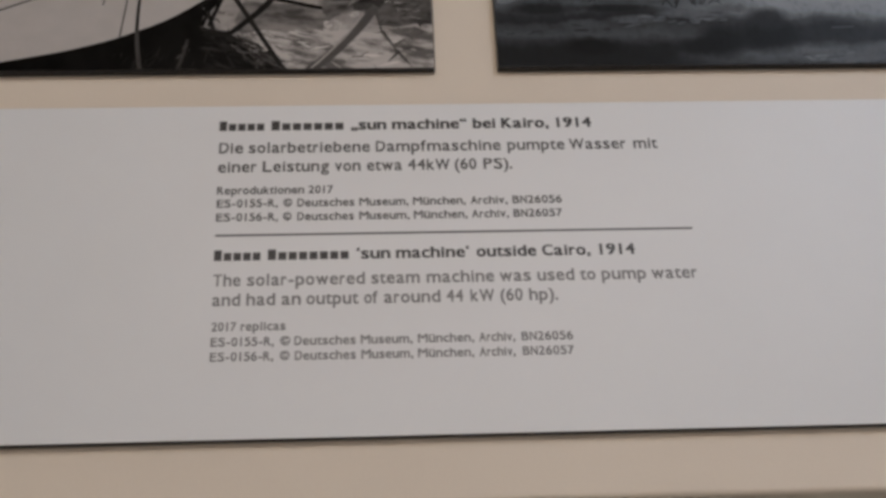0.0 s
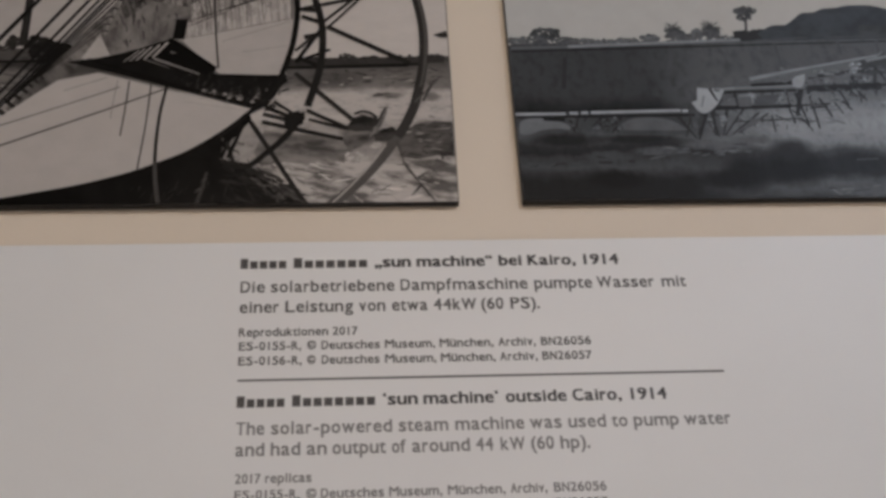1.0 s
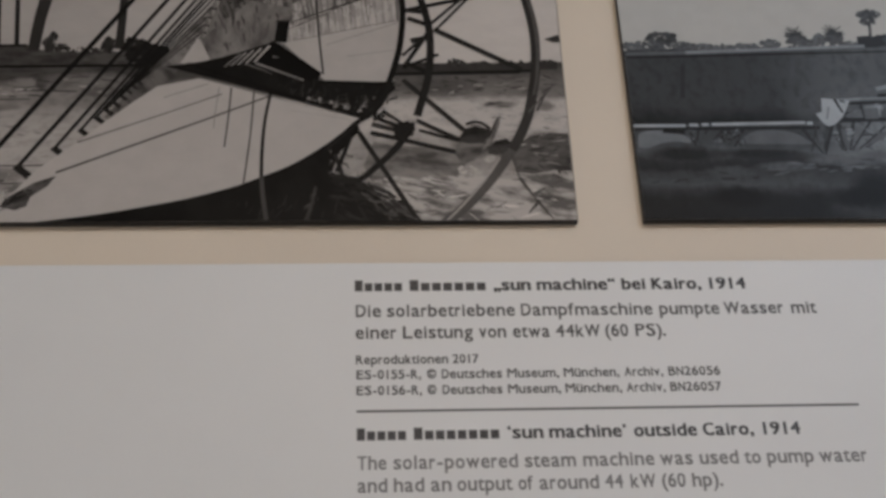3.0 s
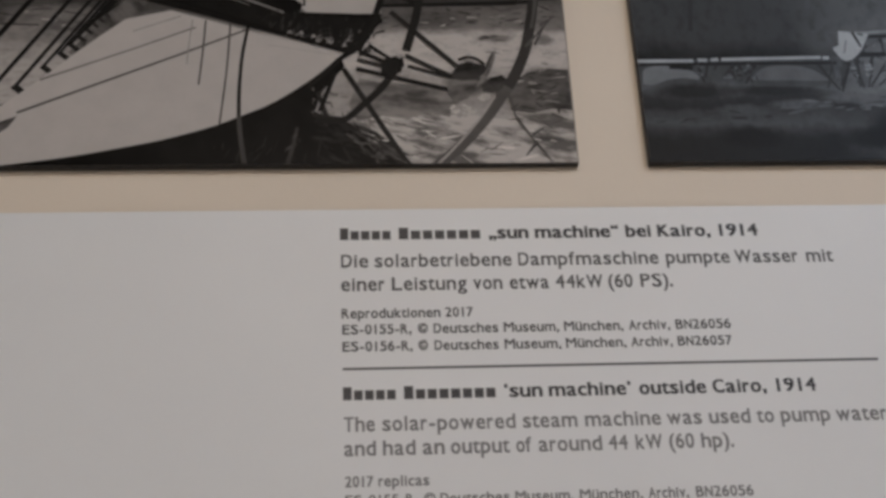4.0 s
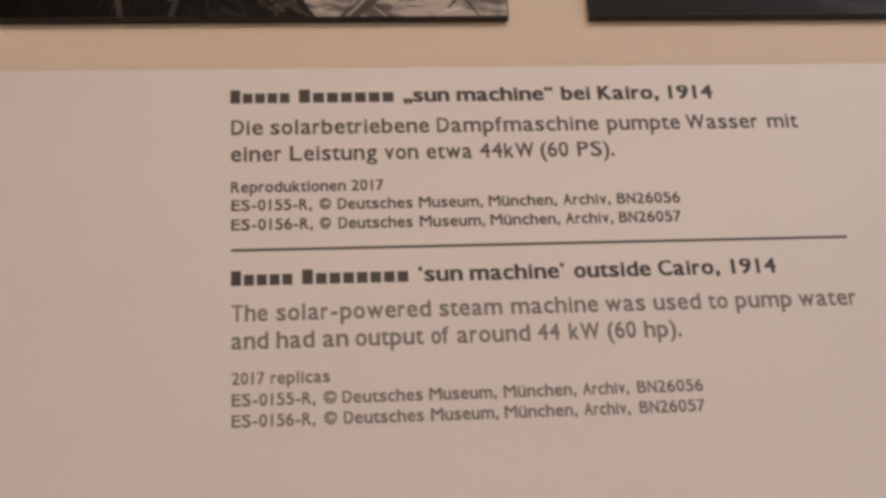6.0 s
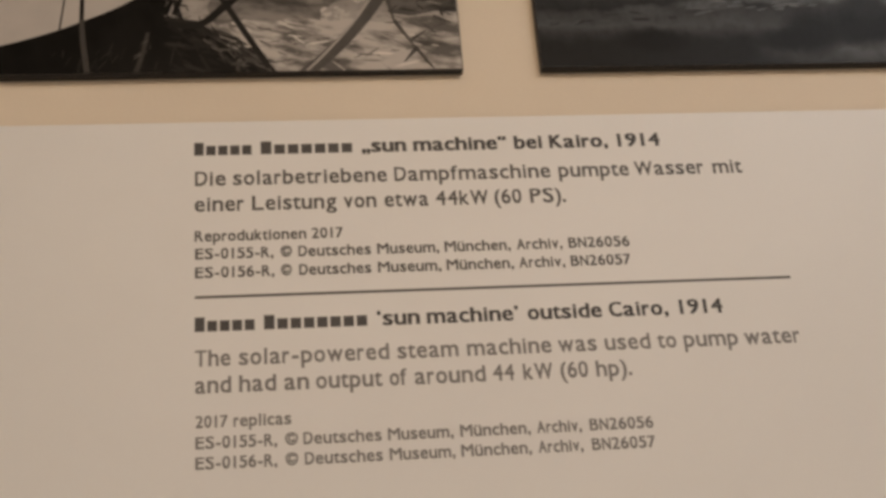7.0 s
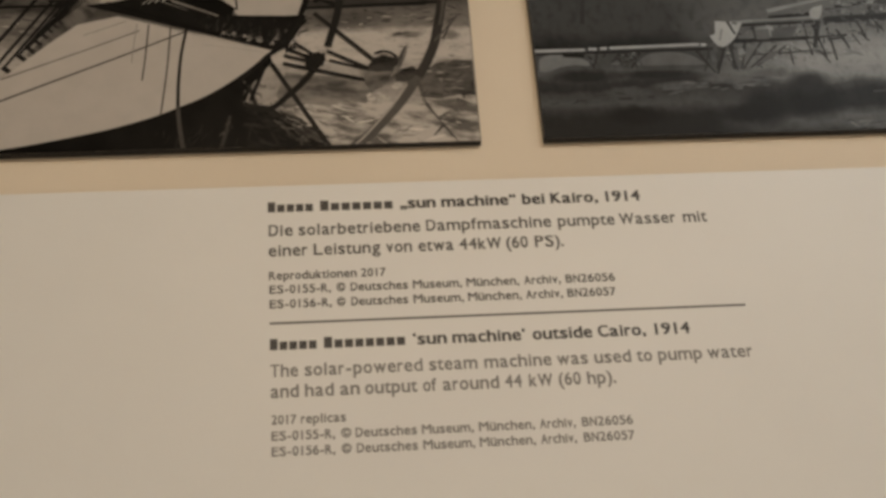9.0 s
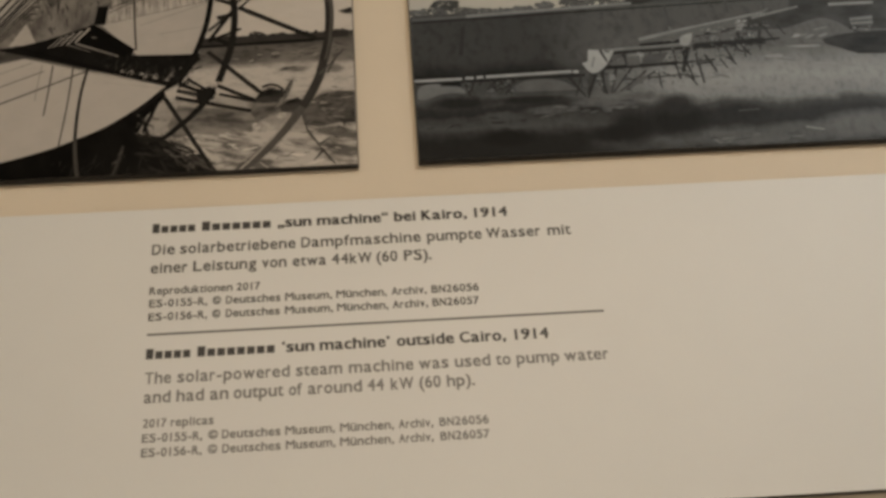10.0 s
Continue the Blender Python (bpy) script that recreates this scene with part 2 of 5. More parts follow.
HEAD, BODY, SMALL = 0.0054, 0.0057, 0.0040
# German caption: each word with its two ends in millimetres
name_bars(-0.6, 21.4, 0.0569, 5, INK_BLACK)
name_bars(23.9, 59.1, 0.0569, 7, INK_BLACK)
text_line((("\u201esun", 62.0, 78.2), ("machine\u201c", 81.5, 116.6), ("bei", 120.2, 130.6), ("Kairo,", 133.9, 156.3), ("1914", 159.4, 176.8)), 0.0569, HEAD, INK_BLACK, (-0.00034, 0.0, 0.00034))
text_line((("Die", -0.2, 10.7), ("solarbetriebene", 13.6, 70.2), ("Dampfmaschine", 73.3, 132.3), ("pumpte", 135.8, 162.8), ("Wasser", 165.4, 192.2), ("mit", 196.2, 207.2)), 0.0443, BODY, INK_GREY, (0.0, 0.00028))
text_line((("einer", -0.3, 17.2), ("Leistung", 20.4, 51.0), ("von", 54.0, 65.7), ("etwa", 69.0, 85.1), ("44kW", 88.2, 107.6), ("(60", 110.5, 120.2), ("PS).", 123.8, 137.1)), 0.0338, BODY, INK_GREY, (0.0, 0.00028))
text_line((("Reproduktionen", -0.2, 39.6), ("2017", 41.8, 52.9)), 0.0218, SMALL, INK_SMALL, (0.0, 0.00024))
text_line((("ES-0155-R,", -0.0, 27.6), ("\u00a9", 30.4, 34.2), ("Deutsches", 36.8, 62.8), ("Museum,", 65.3, 87.7), ("M\u00fcnchen,", 90.0, 114.2), ("Archiv,", 116.8, 133.6), ("BN26056", 136.2, 159.0)), 0.0148, SMALL, INK_SMALL, (0.0, 0.00024))
text_line((("ES-0156-R,", 0.0, 27.8), ("\u00a9", 30.4, 34.0), ("Deutsches", 36.9, 62.5), ("Museum,", 65.2, 88.0), ("M\u00fcnchen,", 90.2, 114.7), ("Archiv,", 117.0, 133.8), ("BN26057", 136.2, 158.5)), 0.0075, SMALL, INK_SMALL, (0.0, 0.00024))
bar(0.0, 0.2184, -0.0004, 0.00095, INK_DARK, "rule")
# English caption
name_bars(-0.0, 21.6, -0.0129, 5, INK_DARK)
name_bars(24.0, 61.2, -0.0129, 8, INK_DARK)
text_line((("\u2018sun", 64.0, 78.8), ("machine\u2019", 81.8, 114.5), ("outside", 118.3, 145.0), ("Cairo,", 148.2, 169.8), ("1914", 173.3, 190.2)), -0.0129, HEAD, INK_DARK, (-0.00027, 0.0, 0.00027))
text_line((("The", 0.2, 12.0), ("solar-powered", 15.2, 67.1), ("steam", 70.3, 91.6), ("machine", 95.0, 125.0), ("was", 127.8, 141.5), ("used", 144.8, 161.2), ("to", 164.4, 170.8), ("pump", 173.9, 193.8), ("water", 196.6, 217.1)), -0.0256, BODY, INK_PALE, (0.0, 0.00028))
text_line((("and", 0.3, 12.2), ("had", 15.2, 27.5), ("an", 30.6, 38.8), ("output", 41.5, 63.9), ("of", 67.0, 72.5), ("around", 75.8, 100.5), ("44", 103.5, 110.7), ("kW", 114.2, 124.5), ("(60", 127.8, 137.2), ("hp).", 140.4, 153.1)), -0.0353, BODY, INK_PALE, (0.0, 0.00028))
text_line((("2017", 0.5, 11.0), ("replicas", 13.2, 32.4)), -0.0475, SMALL, INK_PALE, (0.0, 0.00024))
text_line((("ES-0155-R,", 0.5, 27.5), ("\u00a9", 30.4, 34.5), ("Deutsches", 36.6, 62.9), ("Museum,", 65.3, 87.6), ("M\u00fcnchen,", 90.2, 114.5), ("Archiv,", 117.0, 132.5), ("BN26056", 135.6, 158.0)), -0.0548, SMALL, INK_PALE, (0.0, 0.00024))
text_line((("ES-0156-R,", 0.5, 27.4), ("\u00a9", 30.4, 34.4), ("Deutsches", 36.9, 62.9), ("Museum,", 65.5, 87.7), ("M\u00fcnchen,", 90.0, 114.2), ("Archiv,", 116.8, 132.2), ("BN26057", 135.6, 157.8)), -0.0618, SMALL, INK_PALE, (0.0, 0.00024))


# ---- photographs on boards ----
# Prints: flat inks laid on the board in thin films, in millimetres from the lower left corner.
INKS = {}
TINT = [1.075, 1.0, 0.93]  # toning of the print in hand, bluer where a reflected sheen is painted in


def tone(g):
    """Contrast of the printing paper."""
    return 1.3 * g ** 1.5


def ink(g, var=0.14):
    key = (round(g, 3), var, TINT[0])
    if key not in INKS:
        t = tone(g)
        INKS[key] = grain("print_ink", [t * k for k in TINT], PRINT_ROUGH, var, 110, 1500, 0, PRINT_GLOSS)
    return INKS[key]


def blot(dark, light, size, sx=1.0, sz=1.0, turn=0.0, low=0.38, high=0.62, fine=6):
    """An uneven tone between two greys, as grass, sand or rippled glass print: size in blots per metre, drawn out by sx and sz."""
    key = (dark, light, size, sx, sz, turn, low, high, TINT[0])
    if key in INKS:
        return INKS[key]
    m = bpy.data.materials.new("print_tone")
    m.use_nodes = True
    n, l = m.node_tree.nodes, m.node_tree.links
    b = n["Principled BSDF"]
    co, mp, tex, ramp = (n.new("ShaderNode" + k) for k in ("TexCoord", "Mapping", "TexNoise", "ValToRGB"))
    mp.vector_type = "TEXTURE"
    mp.inputs["Rotation"].default_value = (0, radians(-turn), 0)
    mp.inputs["Scale"].default_value = (sx, 1, sz)
    tex.inputs["Scale"].default_value, tex.inputs["Detail"].default_value, tex.inputs["Roughness"].default_value = size, fine, 0.62
    l.new(co.outputs["Object"], mp.inputs["Vector"])
    l.new(mp.outputs["Vector"], tex.inputs["Vector"])
    l.new(tex.outputs["Fac"], ramp.inputs["Fac"])
    for e, g, at in zip(ramp.color_ramp.elements, (dark, light), (low, high)):
        t = tone(g)
        e.color, e.position = (t * TINT[0], t * TINT[1], t * TINT[2], 1), at
    l.new(ramp.outputs["Color"], b.inputs["Base Color"])
    b.inputs["Roughness"].default_value, b.inputs["Specular IOR Level"].default_value = PRINT_ROUGH, PRINT_GLOSS
    INKS[key] = m
    return m


def ground(left, right, x0, x1, wobble, size, blobs=(), drawn=4.0, coarse=3.0, tall=1.0, span=100.0):
    """A softly printed stretch of land: grey by height above the lower edge (mm, grey), from one profile on the left to another on the
    right, blurred by drawn-out clouds, with soft patches (x, z, half width, half height, grey) and flecks that are tall where tall is over 1."""
    m = bpy.data.materials.new("print_land")
    m.use_nodes = True
    n, l = m.node_tree.nodes, m.node_tree.links
    b = n["Principled BSDF"]

    def calc(op, p, q, clamp=False):
        k = n.new("ShaderNodeMath")
        k.operation, k.use_clamp = op, clamp
        for s, v in zip(k.inputs, (p, q)):
            if isinstance(v, (int, float)):
                s.default_value = v
            else:
                l.new(v, s)
        return k.outputs[0]

    def mixed(f, p, q):
        k = n.new("ShaderNodeMix")
        k.data_type = "RGBA"
        l.new(f, k.inputs[0])
        for s, v in zip((k.inputs[6], k.inputs[7]), (p, q)):
            if isinstance(v, tuple):
                s.default_value = v
            else:
                l.new(v, s)
        return k.outputs[2]

    def grey(g):
        t = tone(g)
        return (t * TINT[0], t * TINT[1], t * TINT[2], 1)

    co, sep, mp = n.new("ShaderNodeTexCoord"), n.new("ShaderNodeSeparateXYZ"), n.new("ShaderNodeMapping")
    l.new(co.outputs["Object"], sep.inputs[0])
    mp.vector_type = "TEXTURE"
    mp.inputs["Scale"].default_value = (drawn, 1, 1)
    l.new(co.outputs["Object"], mp.inputs["Vector"])
    clouds, fine = n.new("ShaderNodeTexNoise"), n.new("ShaderNodeTexNoise")
    for k, s in ((clouds, size), (fine, size * 4)):
        k.inputs["Scale"].default_value, k.inputs["Detail"].default_value, k.inputs["Roughness"].default_value = s, 5, 0.6
    l.new(mp.outputs["Vector"], clouds.inputs["Vector"])
    l.new(co.outputs["Object"], fine.inputs["Vector"])
    x, z = calc("MULTIPLY", sep.outputs["X"], 1000.0), calc("MULTIPLY", sep.outputs["Z"], 1000.0)
    off = calc("MULTIPLY", calc("SUBTRACT", clouds.outputs["Fac"], 0.5), wobble)
    off2 = calc("MULTIPLY", calc("SUBTRACT", fine.outputs["Fac"], 0.5), wobble * 0.3)
    zz = calc("DIVIDE", calc("ADD", calc("ADD", z, off), off2), span)
    tones = []
    for stops in (left, right):
        r = n.new("ShaderNodeValToRGB")
        el = r.color_ramp.elements
        while len(el) < len(stops):
            el.new(0.5)
        for e, (h, g) in zip(el, stops):
            e.position, e.color = h / span, grey(g)
        l.new(zz, r.inputs["Fac"])
        tones.append(r.outputs["Color"])
    side = calc("DIVIDE", calc("SUBTRACT", calc("ADD", x, calc("MULTIPLY", off, 3.0)), x0), x1 - x0, True)
    colour = mixed(side, *tones)
    for bx, bz, rx, rz, g in blobs:
        dx = calc("DIVIDE", calc("ADD", calc("SUBTRACT", x, bx), calc("MULTIPLY", off2, 1.6)), rx)
        dz = calc("DIVIDE", calc("ADD", calc("SUBTRACT", z, bz), off2), rz)
        d = calc("ADD", calc("MULTIPLY", dx, dx), calc("MULTIPLY", dz, dz))
        colour = mixed(calc("MULTIPLY", calc("SUBTRACT", 1.25, d, True), 0.95), colour, grey(g))
    speck = n.new("ShaderNodeTexNoise")
    speck.inputs["Scale"].default_value, speck.inputs["Detail"].default_value, speck.inputs["Roughness"].default_value = size * 6, 6, 0.7
    mp2 = n.new("ShaderNodeMapping")
    mp2.vector_type = "TEXTURE"
    mp2.inputs["Scale"].default_value = (2.2, 1, 1) if tall == 1.0 else (0.9, 1, tall)
    l.new(co.outputs["Object"], mp2.inputs["Vector"])
    l.new(mp2.outputs["Vector"], speck.inputs["Vector"])
    depth = calc("MULTIPLY", calc("SUBTRACT", speck.outputs["Fac"], 0.5 - 0.96 / coarse), coarse, True)
    colour = mixed(depth, grey(0.02), colour)
    l.new(colour, b.inputs["Base Color"])
    b.inputs["Roughness"].default_value, b.inputs["Specular IOR Level"].default_value = PRINT_ROUGH, PRINT_GLOSS
    return m


class Print:
    def __init__(self):
        self.v, self.f, self.m, self.mats, self.z = [], [], [], [], 0.0

    def face(self, pts, g, var=0.14, step=0.0022):
        for axis, edge, sign in ((0, 0.5, 1), (0, 296.5, -1), (1, 0.5, 1), (1, 209.5, -1)):
            out = []
            for i, b in enumerate(pts):
                a = pts[i - 1]
                da, db = (a[axis] - edge) * sign, (b[axis] - edge) * sign
                if da * db < 0:
                    k = da / (da - db)
                    out.append((a[0] + k * (b[0] - a[0]), a[1] + k * (b[1] - a[1])))
                if db >= 0:
                    out.append(b)
            pts = out
            if len(pts) < 3:
                return
        self.z += step
        mat = ink(g, var) if isinstance(g, float) else g
        if mat not in self.mats:
            self.mats.append(mat)
        n = len(self.v)
        self.v += [(x / 1000, -0.004 - 0.15 * self.z / 1000, y / 1000) for x, y in pts]
        self.f.append(list(range(n, n + len(pts))))
        self.m.append(self.mats.index(mat))

    def line(self, x0, y0, x1, y1, w, g, w2=None, var=0.14, step=0.0022):
        w2 = w if w2 is None else w2
        dx, dy = x1 - x0, y1 - y0
        d = math.hypot(dx, dy) or 1e-6
        nx, ny = -dy / d / 2, dx / d / 2
        self.face([(x0 - nx * w, y0 - ny * w), (x1 - nx * w2, y1 - ny * w2), (x1 + nx * w2, y1 + ny * w2), (x0 + nx * w, y0 + ny * w)], g, var, step)

    def smooth(self, pts, n=8):
        """Points of a smooth curve through a few given ones."""
        p = [pts[0], *pts, pts[-1]]
        out = []
        for i in range(1, len(p) - 2):
            for k in range(n):
                t = k / n
                out.append(tuple(0.5 * (2 * p[i][a] + (p[i + 1][a] - p[i - 1][a]) * t + (2 * p[i - 1][a] - 5 * p[i][a] + 4 * p[i + 1][a] - p[i + 2][a]) * t * t
                                        + (3 * p[i][a] - p[i - 1][a] - 3 * p[i + 1][a] + p[i + 2][a]) * t ** 3) for a in (0, 1)))
        return out + [pts[-1]]

    def curve(self, pts, w, g, w2=None, n=8, var=0.14):
        """A stroke along a smooth curve; one closed outline a pair of steps."""
        c = self.smooth(pts, n)
        w2 = w if w2 is None else w2
        for i in range(len(c) - 1):
            a, b = w + (w2 - w) * i / (len(c) - 1), w + (w2 - w) * (i + 1) / (len(c) - 1)
            (x0, y0), (x1, y1) = c[i], c[i + 1]
            d = math.hypot(x1 - x0, y1 - y0) or 1e-6
            o = 0.12 * a / d
            self.line(x0 - (x1 - x0) * o, y0 - (y1 - y0) * o, x1 + (x1 - x0) * o, y1 + (y1 - y0) * o, a, g, b, var, 0.0011)

    def flecks(self, quad, n, long, wide, angle, g, seed, var=0.14, spread=18):
        """Scattered torn flecks inside a four-cornered field."""
        rnd = random.Random(seed)
        z0 = self.z
        for k in range(n):
            s, t = rnd.random(), rnd.random()
            ax, ay = quad[0] + (quad[2] - quad[0]) * s, quad[1] + (quad[3] - quad[1]) * s
            bx, by = quad[6] + (quad[4] - quad[6]) * s, quad[7] + (quad[5] - quad[7]) * s
            cx, cy = ax + (bx - ax) * t, ay + (by - ay) * t
            a = radians(angle + rnd.gauss(0, spread))
            l, w = long * rnd.uniform(0.35, 1.3), wide * rnd.uniform(0.4, 1.3)
            pts = []
            for j in range(6):
                q = 2 * math.pi * j / 6
                r = rnd.uniform(0.6, 1.15)
                u, v = l / 2 * r * math.cos(q), w / 2 * r * math.sin(q)
                pts.append((cx + u * math.cos(a) - v * math.sin(a), cy + u * math.sin(a) + v * math.cos(a)))
            self.z = z0 + 0.0009 * (k % 90)
            self.face(pts, g * rnd.choice((0.7, 1.0, 1.0, 1.3)), var)
        self.z = z0 + 0.0009 * min(n, 90)

    def treeline(self, x0, y0, x1, y1, high, low, g, seed, step=2.2, rough=0.6):
        """A band with a ragged, leafy top edge."""
        rnd = random.Random(seed)
        n = max(4, int(abs(x1 - x0) / step))
        top = []
        h = high * 0.5
        for i in range(n + 1):
            h = 0.55 * h + 0.45 * high * rnd.uniform(1 - rough, 1 + rough * 0.7)
            top.append((x0 + (x1 - x0) * i / n, y0 + (y1 - y0) * i / n + h + rnd.uniform(-0.25, 0.25) * high * rough))
        self.face([(x0, y0 - low), (x1, y1 - low)] + top[::-1], g)

    def bush(self, x, y, w, h, g, seed, n=60):
        """A tree crown far off, of torn clumps."""
        rnd = random.Random(seed)
        z0 = self.z
        for k in range(n):
            a, r = rnd.uniform(0, 2 * math.pi), rnd.random() ** 0.5
            cx, cy, q = x + w / 2 * r * math.cos(a), y + h / 2 * r * math.sin(a), min(w, h) * rnd.uniform(0.16, 0.34)
            pts = [(cx + q * rnd.uniform(0.5, 1.0) * math.cos(2 * math.pi * j / 7), cy + q * rnd.uniform(0.4, 0.9) * math.sin(2 * math.pi * j / 7)) for j in range(7)]
            self.z = z0 + 0.001 * (k % 40)
            self.face(pts, g * rnd.choice((0.85, 1.0, 1.15)))
        self.z = z0 + 0.001 * min(n, 40)

    def palm(self, bx, by, tx, ty, w, w2, size, g, seed, n=15, first=20, last=160, high=1.0):
        """A date palm: tapered trunk and a fan of ragged, drooping fronds from one narrow base."""
        rnd = random.Random(seed)
        self.curve([(bx, by), ((bx + tx) / 2 - 0.008 * (ty - by), (by + ty) / 2), (tx, ty)], w, min(g * 3.0, g + 0.05), w2)
        self.bush(tx, ty + 0.34 * size * high, 0.42 * size, 0.5 * size * high, g, seed, 20)
        for k in range(n):
            a = radians(first + (last - first) * (k + 0.5) / n + rnd.uniform(-6, 6))
            l = size * rnd.uniform(0.75, 1.15)
            ex, ey = tx + l * math.cos(a), ty + l * high * math.sin(a) - 0.06 * l * abs(math.cos(a)) ** 2
            mx, my = tx + 0.5 * l * math.cos(a), ty + 0.5 * l * high * math.sin(a) + 0.07 * l
            c = self.smooth([(tx, ty), (mx, my), (ex, ey)], 5)
            m = len(c)
            for i in range(m - 1):
                wide = [size * 0.17 * (0.4 + 2.2 * q * (1 - q) - 0.35 * q) for q in (i / m, (i + 1) / m)]
                self.line(*c[i], *c[i + 1], wide[0], g, wide[1], 0.14, 0.0012)
                for side in (-1, 1):
                    b = math.atan2(c[i + 1][1] - c[i][1], c[i + 1][0] - c[i][0]) + side * radians(rnd.uniform(14, 30))
                    q = size * rnd.uniform(0.14, 0.26)
                    self.line(*c[i], c[i][0] + q * math.cos(b), c[i][1] + q * math.sin(b) - 0.03 * size, size * 0.05, g, size * 0.012, 0.14, 0.0008)

    def frond(self, x0, y0, x1, y1, w, g, sag, seed):
        """One ragged palm leaf from its base to its tip, widest past the middle, its back raised by sag."""
        rnd = random.Random(seed)
        d = math.hypot(x1 - x0, y1 - y0)
        nx, ny = -(y1 - y0) / d, (x1 - x0) / d
        side = 1 if nx * 0 + ny > 0 else -1
        up, down = [], []
        for i in range(11):
            q = i / 10
            b = 4 * q * (1 - q) * sag * d * side
            x, y = x0 + (x1 - x0) * q + nx * b, y0 + (y1 - y0) * q + ny * b
            h = w * (0.3 + 2.3 * q * (1 - q) * (0.6 + 0.8 * q)) * (1 if q < 0.95 else 0.25)
            a, c = h * rnd.uniform(0.35, 0.6), h * rnd.uniform(0.35, 0.65)
            up.append((x + nx * a, y + ny * a))
            down.append((x - nx * c, y - ny * c))
        self.face(up + down[::-1], g * rnd.uniform(0.8, 1.5))

    def streaked(self, apex, hi, lo, far, n, lean, dark, light, seed, size=0.3):
        """Streaky reflections in one long mirror facet: narrow upright strokes of clustered tones between two lines through one vanishing
        point, given by their near ends."""
        rnd = random.Random(seed)
        net = [[rnd.random() for _ in range(64)] for _ in range(12)]

        def cloud(u, v):
            i, j = int(u) % 63, int(v) % 11
            fu, fv = u - int(u), v - int(v)
            return (net[j][i] * (1 - fu) + net[j][i + 1] * fu) * (1 - fv) + (net[j + 1][i] * (1 - fu) + net[j + 1][i + 1] * fu) * fv

        hx, hy, lx, ly = hi[0] - apex[0], hi[1] - apex[1], lo[0] - apex[0], lo[1] - apex[1]
        ratio, z0, cells = far ** (1 / n), self.z, 5
        for i in range(n):
            q = ratio ** i
            ex, ey = lx * q, ly * q
            a = radians(lean + rnd.gauss(0, 2.0))
            dx, dy = math.cos(a), math.sin(a)
            long = (hx * ey - hy * ex) / (hy * dx - hx * dy)
            w = math.hypot(lx, ly) * q * (1 - ratio) * 1.35
            shade = rnd.gauss(0, 0.22)
            for j in range(cells):
                s0, s1 = j / cells + rnd.uniform(-0.2, 0.1) * (j > 0), (j + 1) / cells + rnd.uniform(0.0, 0.2) * (j < cells - 1)
                f = cloud(i * size, j * 0.9 + 0.3) * 0.8 + rnd.random() * 0.2 + shade
                f = min(1.0, max(0.0, (f - 0.25) * 2.0))
                self.z = z0 + 0.0011 * ((i * 2 + j) % 9)
                self.line(apex[0] + ex + dx * long * s0, apex[1] + ey + dy * long * s0, apex[0] + ex + dx * long * s1, apex[1] + ey + dy * long * s1,
                          w * rnd.uniform(0.7, 1.1), round(dark + (light - dark) * f, 2), w * rnd.uniform(0.5, 1.0))
        self.z = z0 + 0.012

    def lay(self, parent, name="print"):
        me = bpy.data.meshes.new(name)
        me.from_pydata(self.v, [], self.f)
        for m in self.mats:
            me.materials.append(m)
        me.polygons.foreach_set("material_index", self.m)
        me.update()
        ob = new(name, me)
        ob.parent = parent
        return ob



PW, PH = 0.297, 0.210
PHOTO_Z = 0.0925


def photo_board(x, label):
    ob = holder("photo_board", (x, 0.004, Z0 + PHOTO_Z), label, "photograph", "photographs above the caption")
    part("core", box(bmesh.new(), 0, PW, -0.0038, 0.0, 0, PH, 0.0006, 2), CORE, ob, "black board core")
    return ob


boards = [photo_board(-0.1938, "black and white trough mirror photograph on a black board"),
          photo_board(0.1342, "dark black and white photograph of trough rows, black board"),
          photo_board(-0.2253 - PW, "dark grey photograph on a black board")]

trough = Print()
